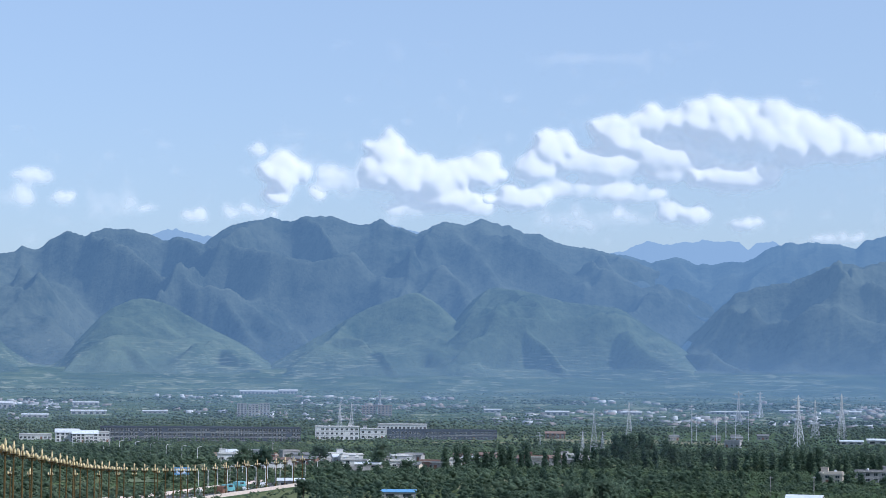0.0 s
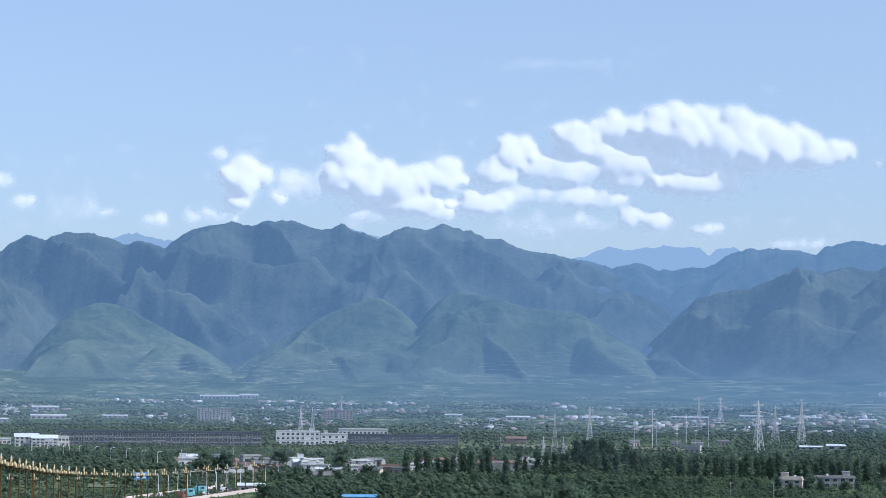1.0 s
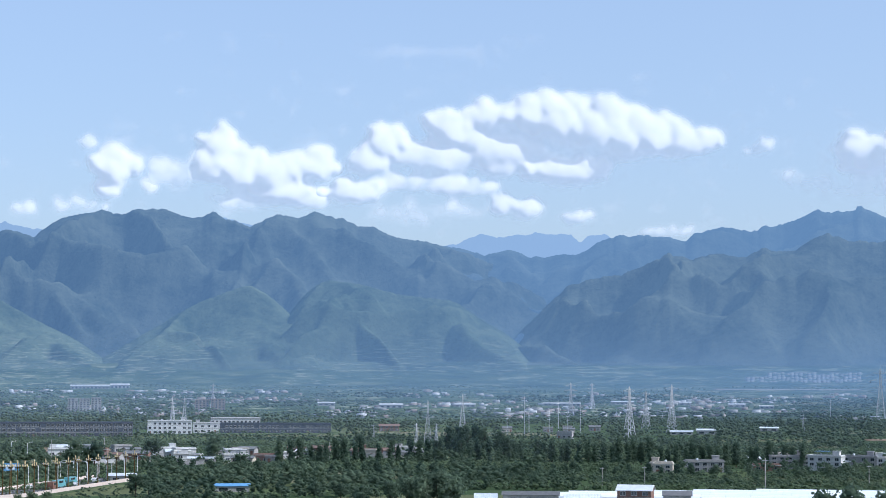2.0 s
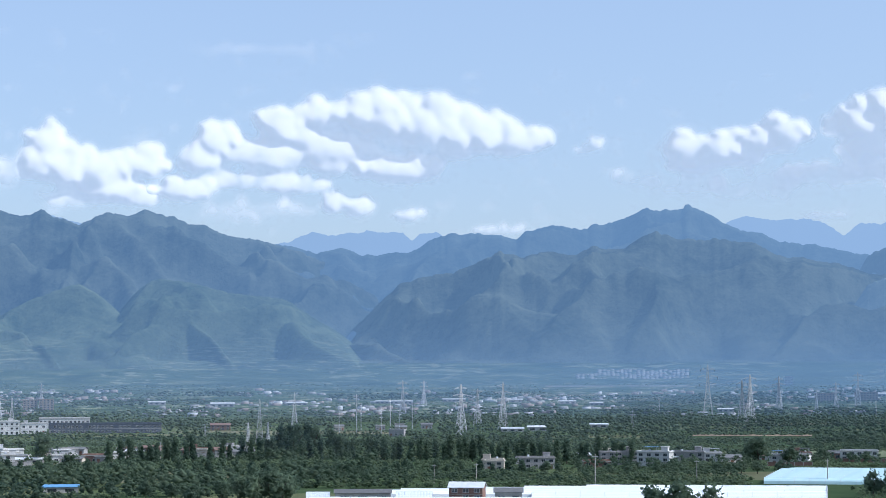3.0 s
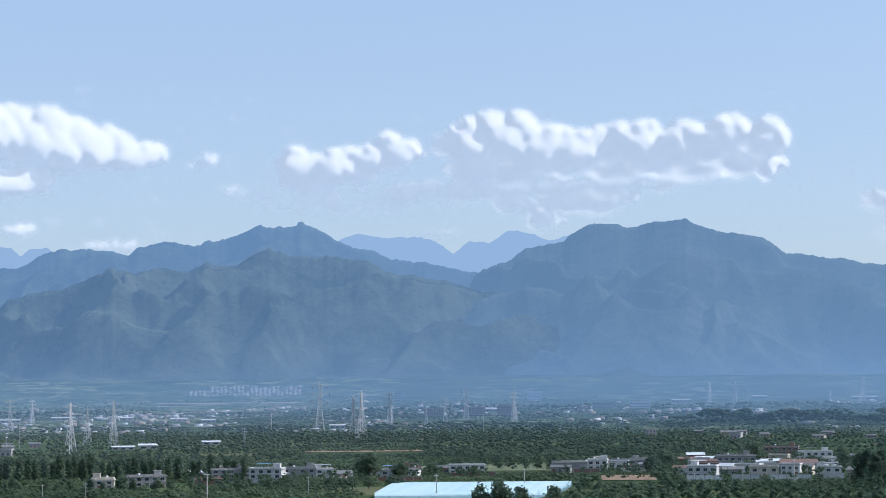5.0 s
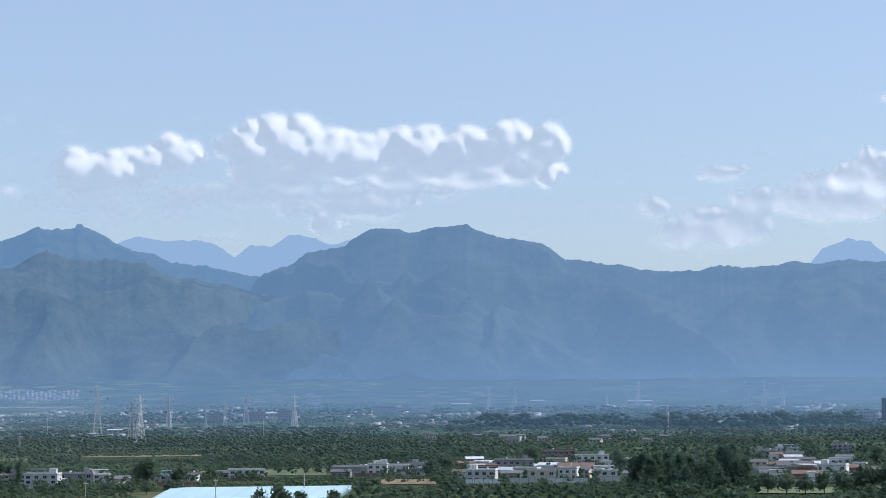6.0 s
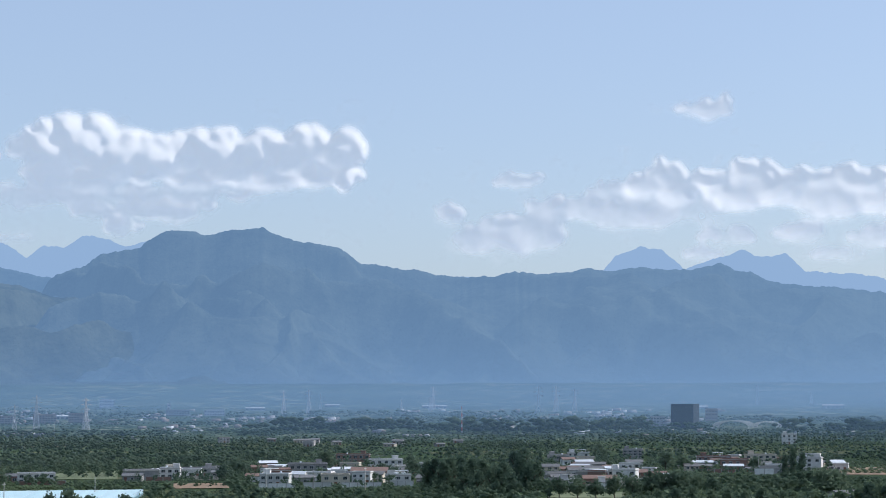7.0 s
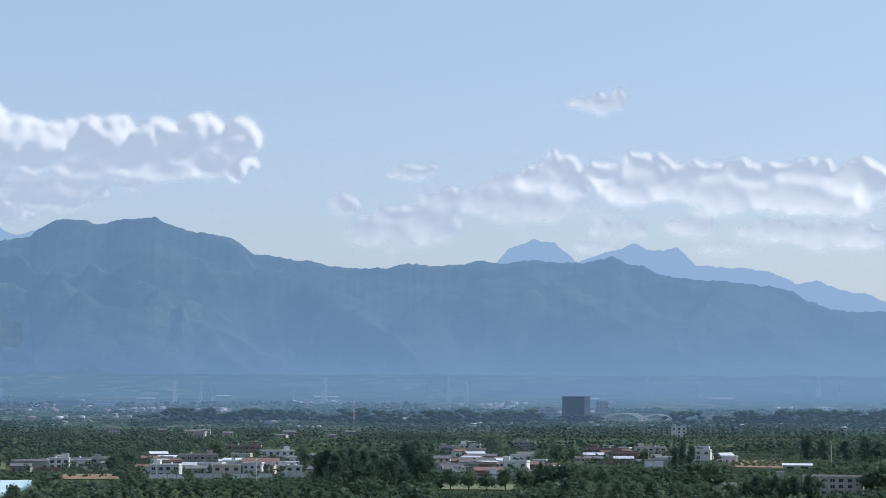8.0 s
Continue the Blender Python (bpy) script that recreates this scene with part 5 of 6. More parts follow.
road_strip("embankment", "grassy embankment carrying the road", -12.6, 12.6, None, -0.25, M["verge"], "structure")
road_strip("road", "grey asphalt road running down to the plain", -10.5, 10.5, -0.24, 0.0, M["asphalt"], "structure")
road_strip("pavement", "pale stone walkway beside the road", 10.52, 12.4, -0.24, 0.16, M["stone"], "structure")
road_strip("pavement", "pale stone walkway beside the road", -12.4, -10.52, -0.24, 0.16, M["stone"], "structure")
road_strip("parapet", "low pinkish stone parapet along the bridge road", 12.0, 12.3, 0.165, 1.15, M["stone"], "structure")
road_strip("parapet", "low pinkish stone parapet along the bridge road", -12.3, -12.0, 0.165, 1.15, M["stone"], "structure")
for lane in (-3.5, 3.5):
    road_strip("lane_mark", "white painted lane line", lane - 0.08, lane + 0.08, 0.002, 0.008, M["pole"], "structure")


def ornate_lamp():
    root = thing("street_lamp", Matrix(), "tall gilded street lamp with a crown of pale flame-shaped globes", "street lamp", "ornate bridge lamps")
    part("base", lathe([(0.55, 0), (0.55, 0.4), (0.36, 0.6), (0.30, 1.4), (0.2, 1.7)], 10), M["gold"], root)
    part("pole", lathe([(0.2, 1.7), (0.19, 6), (0.16, 9.6), (0.28, 9.7), (0.28, 9.9), (0.15, 10.0), (0.13, 11.2)], 10), M["gold"], root)
    part("collar", lathe([(0.15, 9.9), (0.75, 10.25), (0.85, 10.35), (0.3, 10.4)], 12), M["gold"], root, "gilded dish-shaped collar")
    flame = [(0.12, 0), (0.30, 0.15), (0.36, 0.5), (0.28, 0.95), (0.12, 1.35), (0.03, 1.55)]
    top = lathe([(a * 0.72, 11.25 + b * 0.95) for a, b in flame], 10)
    part("globe", top, M["globe"], root, "pale flame-shaped lamp globe")
    for k in range(6):
        a = math.pi * k / 3 + 0.3
        x, y = 0.92 * math.cos(a), 0.92 * math.sin(a)
        arm = part("arm", struts(0.12, ((0.1 * math.cos(a), 0.1 * math.sin(a), 9.7), (0.6 * math.cos(a), 0.6 * math.sin(a), 9.75)), ((0.6 * math.cos(a), 0.6 * math.sin(a), 9.75), (x, y, 10.3))), M["gold"], root)
        g = lathe([(p * 0.62, 10.35 + q * 0.66) for p, q in flame], 8)
        bmesh.ops.translate(g, verts=g.verts, vec=(x, y, 0))
        part("globe", g, M["globe"], arm, "pale flame-shaped lamp globe")
    return root


first = ornate_lamp()
N = 38
for k in range(N):
    s = 0.075 + 0.89 * (k / (N - 1)) ** 1.22
    for side, scale in ((11.2, 1.0), (-11.2, 0.84)):
        if side < 0 and k % 2:
            continue
        p, turn = road_point(s, side)
        m = Matrix.Translation((p.x, p.y, p.z + 0.16)) @ pose(0, 0, 0, 0, 0, turn) @ Matrix.Scale(scale, 4)
        if k == 0 and side > 0:
            first.matrix_basis = m
        else:
            copy_thing(first, m)


def arm_lamp():
    root = thing("road_lamp", Matrix(), "white single-arm road lamp on a slim pole", "street lamp", "white road lamps")
    part("pole", lathe([(0.16, 0), (0.15, 3), (0.10, 8.6), (0.08, 8.8)], 8), M["pole"], root)
    part("arm", struts(0.12, ((0, 0, 8.6), (0.9, 0, 9.2)), ((0.9, 0, 9.2), (2.0, 0, 9.35))), M["pole"], root)
    part("lamp_head", boxes((1.7, 2.7, -0.18, 0.18, 9.25, 9.45)), M["pole"], root)
    return root


lamp = arm_lamp()
places = [(-5.75 + 0.34 * i, 905 + 9 * i, -20) for i in range(8)] + [(-6.6 + 0.26 * i, 860 + 6 * i, 160) for i in range(9)] + [(-10.0 + 0.42 * i, 1330 - 22 * i, 20) for i in range(9)]
for k, (b, r, turn) in enumerate(places):
    m = facing(b, r, turn)
    if k == 0:
        lamp.matrix_basis = m
    else:
        copy_thing(lamp, m)


def vehicle(name, label, category, l, w, h, paint, s, side):
    p, turn = road_point(s, side)
    root = thing(name, Matrix.Translation((p.x, p.y, p.z + 0.01)) @ pose(0, 0, 0, 0, 0, turn), label, category, "vehicles on the road")
    bm = boxes((-l / 2, l / 2, -w / 2, w / 2, 0.35, h * 0.6))
    v = []
    hood = 0.05 if h > 2.2 else 0.22
    lo = [(-l / 2 + l * hood * 0.4, h * 0.6), (l / 2 - l * hood, h * 0.6), (l / 2 - l * hood * 1.5, h), (-l / 2 + l * hood * 0.8, h)]
    for y in (-w / 2 + 0.06, w / 2 - 0.06):
        v.append([bm.verts.new((x, y, z)) for x, z in lo])
    for k in range(4):
        bm.faces.new((v[0][k], v[0][(k + 1) % 4], v[1][(k + 1) % 4], v[1][k]))
    bm.faces.new(v[0][::-1])
    bm.faces.new(v[1])
    body = part("body", bm, paint, root)
    part("side_glass", boxes((-l * 0.3, l * 0.2, -w / 2 - 0.01, -w / 2 + 0.05, h * 0.62, h * 0.9), (-l * 0.3, l * 0.2, w / 2 - 0.05, w / 2 + 0.01, h * 0.62, h * 0.9)), M["glass"], body)
    for x in (-l * 0.32, l * 0.32):
        for y in (-w / 2 + 0.1, w / 2 - 0.1):
            wh = lathe([(0.05, -0.12), (0.36, -0.11), (0.36, 0.11), (0.05, 0.12)], 12)
            bmesh.ops.rotate(wh, verts=wh.verts, cent=(0, 0, 0), matrix=Matrix.Rotation(math.pi / 2, 3, "X"))
            bmesh.ops.translate(wh, verts=wh.verts, vec=(x, y, 0.36))
            part("wheel", wh, M["rubber"], root)


for name, label, cat, l, w, h, paint, s, side in (
    ("bus", "teal and white city bus on the road", "bus", 10.5, 2.5, 3.0, M["bus"], 0.86, -2), ("bus", "teal and white city bus on the road", "bus", 10.5, 2.5, 3.0, M["bus"], 0.80, 2),
    ("car", "white saloon car on the road", "car", 4.5, 1.8, 1.5, M["car"], 0.83, 5), ("car", "white saloon car on the road", "car", 4.5, 1.8, 1.5, M["car"], 0.77, -5),
    ("van", "white delivery van on the road", "van", 5.2, 2.0, 2.1, M["car"], 0.89, 4), ("truck", "brown loaded truck on the road", "truck", 8.0, 2.4, 3.0, M["door"], 0.765, 5), ("car", "dark saloon car on the road", "car", 4.5, 1.8, 1.5, M["rubber"], 0.92, -3),
):
    vehicle(name, label, cat, l, w, h, paint, s, side)
sign = thing("road_sign", facing(-7.05, 900, 5), "blue road direction sign on white posts", "sign")
part("panel", boxes((-3.2, 3.2, -0.06, 0.06, 5.2, 8.4)), M["blue"], sign)
for x in (-2.2, 2.2):
    part("post", boxes((x - 0.12, x + 0.12, 0.07, 0.3, 0, 8.4)), M["pole"], sign)
for z in (6.0, 6.8, 7.6):
    part("letter_bar", boxes((-2.2, 1.6, -0.10, -0.064, z - 0.2, z + 0.2)), M["pole"], sign)

# ---- pylons ----


def lattice_tower(material, label, group, t=0.28, arms=(0.62, 0.76, 0.9), wide=0.2):
    """A steel lattice tower 40 m high on four tapering legs."""
    H = 40.0
    root = thing("pylon", Matrix(), label, "pylon", group)

    def half(z):
        return (3.6 - 2.7 * z / 26.0) if z < 26 else (0.9 - 0.55 * (z - 26) / 14.0)

    levels = [0, 6, 11, 15.5, 19.5, 23, 26, 29, 32, 35, 38]
    for sx, sy in ((-1, -1), (1, -1), (1, 1), (-1, 1)):
        pts = [(sx * half(z), sy * half(z), z - (1.5 if z == 0 else 0)) for z in levels] + [(0, 0, H)]
        part("leg", tube(pts, t), material, root)
    for side in range(4):
        c = [(-1, -1), (1, -1), (1, 1), (-1, 1)]
        (ax, ay), (bx, by) = c[side], c[(side + 1) % 4]
        pairs = []
        for z0, z1 in zip(levels, levels[1:]):
            h0, h1 = half(z0), half(z1)
            pairs += [((ax * h0, ay * h0, z0), (bx * h1, by * h1, z1)), ((bx * h0, by * h0, z0), (ax * h1, ay * h1, z1)), ((ax * h1, ay * h1, z1), (bx * h1, by * h1, z1))]
        part("bracing", struts(t * 0.6, *pairs), material, root)
    for f, reach in zip(arms, (6.2, 7.4, 5.4)):
        z = H * f
        for s in (-1, 1):
            tip = (s * reach, 0, z + 0.5)
            hb = half(z)
            arm = part("crossarm", struts(t * 0.7, ((s * hb, -hb, z), tip), ((s * hb, hb, z), tip), ((s * hb, -hb, z + 1.8), tip), ((s * hb, hb, z + 1.8), tip)), material, root)
            ins = lathe([(0.10, 0), (0.16, 0.4), (0.10, 0.8), (0.16, 1.2), (0.10, 1.6), (0.05, 2.0)], 6)
            bmesh.ops.translate(ins, verts=ins.verts, vec=(s * reach, 0, z - 1.6))
            part("insulator", ins, M["rubber"], arm)
    return root


NEAR_PYLONS = [(10.84, 1760, 40, 20), (10.14, 1882, 34, -30), (9.69, 1578, 39, 35), (5.13, 1816, 31, 10), (4.18, 1386, 30, 0), (2.70, 1408, 14, 0), (-2.78, 1918, 27, 20), (-2.46, 1922, 27, -15), (16.42, 2252, 56, 5), (17.56, 2002, 46, 30), (17.34, 2002, 41, -20), (14.37, 1702, 17, 0), (3.87, 1384, 15, 30), (4.41, 1388, 15, -30), (45.34, 1788, 17, 0)]
FAR_PYLONS = [(-1.69, 2570, 31), (8.09, 2326, 50), (8.67, 2610, 42), (18.33, 2380, 54), (20.43, 2602, 54), (21.74, 2564, 51), (19.33, 2472, 28), (19.85, 2470, 43), (27.07, 3126, 45), (27.76, 3166, 47), (28.08, 3284, 34), (30.29, 3230, 25), (31.08, 3220, 31), (34.05, 3200, 52), (34.53, 3204, 52), (35.04, 3206, 46), (39.98, 3500, 44), (41.42, 3500, 28), (44.57, 3500, 52), (45.14, 3500, 32), (31.16, 3262, 50)]
tower = lattice_tower(M["steel"], "grey galvanised lattice power pylon with three crossarms", "power pylons on the plain")
for k, (b, r, h, turn) in enumerate(NEAR_PYLONS):
    m = facing(b, r, turn, scale=h / 40.0)
    if k:
        copy_thing(tower, m)
    else:
        tower.matrix_basis = m
tower = lattice_tower(M["far_steel"], "hazy far lattice power pylon", "far power pylons", 0.5)
for k, (b, r, h) in enumerate(FAR_PYLONS):
    m = facing(b, r, 25 * (k % 3) - 20, scale=h / 40.0)
    if k:
        copy_thing(tower, m)
    else:
        tower.matrix_basis = m


def tube_pole(height):
    root = thing("power_pole", Matrix(), "slim white tubular power pole with short stacked crossarms", "power pole", "tubular power poles")
    part("pole", lathe([(0.38, -1), (0.34, 5), (0.2, height), (0.1, height + 0.4)], 10), M["steel"], root)
    for z in (height * 0.62, height * 0.76, height * 0.9):
        part("crossarm", struts(0.22, ((-2.4, 0, z + 0.4), (0, 0, z)), ((0, 0, z), (2.4, 0, z + 0.4))), M["pole"], root)
    return root


tp = tube_pole(30.0)
for k, (b, r, h) in enumerate(((6.83, 1598, 31), (6.35, 1624, 21), (7.50, 1592, 21), (8.01, 1600, 20), (7.75, 1700, 26), (6.95, 1720, 22), (8.35, 1680, 24), (20.9, 2100, 20), (15.1, 2160, 22))):
    m = facing(b, r, 15 * k, scale=h / 30.0)
    if k:
        copy_thing(tp, m)
    else:
        tp.matrix_basis = m
wp = thing("utility_pole", Matrix(), "slim concrete utility pole with a crossarm", "utility pole", "village utility poles")
part("pole", lathe([(0.2, -0.5), (0.12, 8.5), (0.08, 8.6)], 8), M["concrete"], wp)
part("crossarm", boxes((-0.9, 0.9, -0.06, 0.06, 7.8, 7.95)), M["steel"], wp)
for k, (b, r, h) in enumerate(((10.1, 868, 9), (13.35, 868, 12), (16.1, 890, 9), (8.95, 872, 8), (19.6, 880, 10), (26.6, 1010, 11), (29.3, 1012, 11), (27.9, 1020, 10), (36.05, 1010, 12), (22.0, 960, 9), (-6.0, 1130, 11), (-4.6, 1180, 11), (1.5, 1150, 9), (44.9, 1260, 14), (40.0, 1250, 10), (-9.0, 1250, 12))):
    m = facing(b, r, 10 * k, scale=h / 8.6)
    if k:
        copy_thing(wp, m)
    else:
        wp.matrix_basis = m


def wires(a, b, sag, label):
    """Sagging power cables from one pylon to the next, each a thin tube."""
    (ba, ra, ha), (bb, rb, hb) = a, b
    root = thing("power_line", Matrix(), label, "power line", "power lines")
    for f, reach in ((0.62, 6.2), (0.76, 7.4), (0.9, 5.4)):
        for s in (-1, 1):
            p = spot(ba, ra) + Vector((s * reach * ha / 40, 0, ha * f))
            q = spot(bb, rb) + Vector((s * reach * hb / 40, 0, hb * f))
            pts = [tuple(p.lerp(q, i / 10) - Vector((0, 0, sag * 4 * (i / 10) * (1 - i / 10)))) for i in range(11)]
            part("cable", tube(pts, 0.05), M["far_steel"], root)


wires((10.84, 1760, 40), (16.42, 2252, 56), 9, "sagging power cables between pylons")
wires((9.69, 1578, 39), (17.56, 2002, 46), 9, "sagging power cables between pylons")
wires((10.14, 1882, 34), (5.13, 1816, 31), 6, "sagging power cables between pylons")
wires((16.42, 2252, 56), (18.33, 2380, 54), 5, "sagging power cables between far pylons")
mast = thing("radio_mast", facing(31.95, 2380), "slim red and white radio mast above the woods", "mast")
for k in range(8):
    part("section", lathe([(0.7 - 0.05 * k, 4 * k), (0.66 - 0.05 * k, 4 * k + 4)], 6), M["redwhite" if k % 2 else "far_roof"], mast)

# ---- trees ----
PHI = (1 + 5 ** 0.5) / 2
ICO_V = np.array([(-1, PHI, 0), (1, PHI, 0), (-1, -PHI, 0), (1, -PHI, 0), (0, -1, PHI), (0, 1, PHI), (0, -1, -PHI), (0, 1, -PHI), (PHI, 0, -1), (PHI, 0, 1), (-PHI, 0, -1), (-PHI, 0, 1)]) / math.sqrt(1 + PHI * PHI)
ICO_F = np.array([(0, 11, 5), (0, 5, 1), (0, 1, 7), (0, 7, 10), (0, 10, 11), (1, 5, 9), (5, 11, 4), (11, 10, 2), (10, 7, 6), (7, 1, 8), (3, 9, 4), (3, 4, 2), (3, 2, 6), (3, 6, 8), (3, 8, 9), (4, 9, 5), (2, 4, 11), (6, 2, 10), (8, 6, 7), (9, 8, 1)])


OCT_V = np.array([(0, 0, 1), (1, 0, 0), (0, 1, 0), (-1, 0, 0), (0, -1, 0), (0, 0, -1)]) * 1.1
OCT_F = np.array([(0, 1, 2), (0, 2, 3), (0, 3, 4), (0, 4, 1), (5, 2, 1), (5, 3, 2), (5, 4, 3), (5, 1, 4)])


def crown(kind, seed, leaves, lobes):
    """Foliage of a tree one unit high: inner lobes under many small leaf clumps, as triangles."""
    rg = np.random.default_rng(seed)
    L = []
    for k in range(lobes):
        f = k / max(1, lobes - 1)
        a = rg.uniform(0, 2 * math.pi)
        if kind == "poplar":
            z = 0.16 + 0.74 * f
            wdt = 0.135 * (1 - 0.75 * max(0, f - 0.35)) * rg.uniform(0.8, 1.2)
            L.append((0.045 * math.cos(a), 0.045 * math.sin(a), z, wdt, wdt, 0.16 * rg.uniform(0.8, 1.15)))
        elif kind == "bush":
            d = 0.42 * math.sqrt(rg.uniform(0, 1))
            s = rg.uniform(0.22, 0.34)
            L.append((d * math.cos(a), d * math.sin(a), 0.45 + 0.25 * rg.uniform(-1, 1), s * 1.1, s * 1.1, s * 0.9))
        elif kind == "tall":
            z = 0.20 + 0.62 * f
            d = 0.17 * math.sin(math.pi * (0.25 + 0.7 * f)) * rg.uniform(0.3, 1.1)
            s = rg.uniform(0.12, 0.2) * (1.15 - 0.45 * f)
            L.append((d * math.cos(a), d * math.sin(a), z, s, s, s * 1.15))
        else:
            z = 0.26 + 0.52 * rg.uniform(0, 1)
            d = 0.27 * math.sqrt(rg.uniform(0, 1)) * (1.25 - 0.7 * abs(z - 0.5) / 0.3)
            s = rg.uniform(0.15, 0.23)
            L.append((d * math.cos(a), d * math.sin(a), z, s, s, s * 0.85))
    V, F, n = [], [], 0
    for x, y, z, sx, sy, sz in L:
        ball_v, ball_f = (ICO_V, ICO_F) if leaves > 300 else (OCT_V, OCT_F)
        v = ball_v * (0.86 + 0.2 * rg.uniform(-1, 1, (len(ball_v), 1))) * np.array((sx, sy, sz)) * (0.66 if leaves > 50 else 0.82) + np.array((x, y, z))
        V.append(v)
        F.append(ball_f + n)
        n += len(ball_v)
    size = {"poplar": 0.034, "bush": 0.085, "tall": 0.040}.get(kind, 0.048) * (0.85 if leaves > 300 else 1.0)
    pick = rg.integers(0, lobes, leaves)
    for k in pick:
        x, y, z, sx, sy, sz = L[k]
        d = rg.normal(size=3)
        d /= np.linalg.norm(d)
        c = np.array((x, y, z)) + d * np.array((sx, sy, sz)) * rg.uniform(0.62, 1.25)
        u = np.cross(d + 0.7 * rg.normal(size=3), rg.normal(size=3))
        u /= np.linalg.norm(u) + 1e-9
        w = np.cross(u, d + 0.6 * rg.normal(size=3))
        w /= np.linalg.norm(w) + 1e-9
        s = size * rg.uniform(0.6, 1.35)
        V.append(np.array([c - u * s, c + w * s * 0.9, c + u * s, c - w * s * 0.9]))
        F.append(np.array([(0, 1, 2), (0, 2, 3)]) + n)
        n += 4
    return np.concatenate(V), np.concatenate(F)


def trunk_bm(kind):
    top = 0.85 if kind == "poplar" else 0.55
    bm = lathe([(0.030, -0.05), (0.020, 0.08), (0.015, top * 0.55), (0.006, top)], 7)
    if kind != "poplar":
        for k in range(4):
            a = 1.6 * k
            add_strut(bm, (0, 0, 0.24 + 0.05 * k), (0.17 * math.cos(a), 0.17 * math.sin(a), 0.48 + 0.05 * k), 0.014)
    return bm


KINDS = {"round": ("leaf", "broad green leafy tree with uneven crown"), "poplar": ("poplar", "narrow upright dark green poplar"), "tall": ("poplar", "tall full-crowned dark green tree"), "bush": ("bush", "low rounded green orchard tree")}
TEMPLATES = {}
for kind in KINDS:
    trunk_me = bpy.data.meshes.new("trunk")
    bm = trunk_bm(kind)
    bm.to_mesh(trunk_me)
    bm.free()
    trunk_me.materials.append(M["bark"])
    TEMPLATES[kind] = []
    for v in range(4):
        V, F = crown(kind, 31 * v + len(kind), 460, 13 if kind != "bush" else 8)
        TEMPLATES[kind].append((trunk_me, mesh_of("crown", V, F, M[KINDS[kind][0]], True)))


def tree(kind, b, r, h, rg, z=None, spread=1.0):
    trunk_me, crown_me = rg.choice(TEMPLATES[kind])
    root = thing("tree", facing(b, r, rg.uniform(0, 360), z) @ Matrix.Diagonal((h * spread, h * spread, h, 1)), KINDS[kind][1], "tree", "trees on the plain")
    shared("trunk", trunk_me, root, Matrix())
    shared("crown", crown_me, root, Matrix())


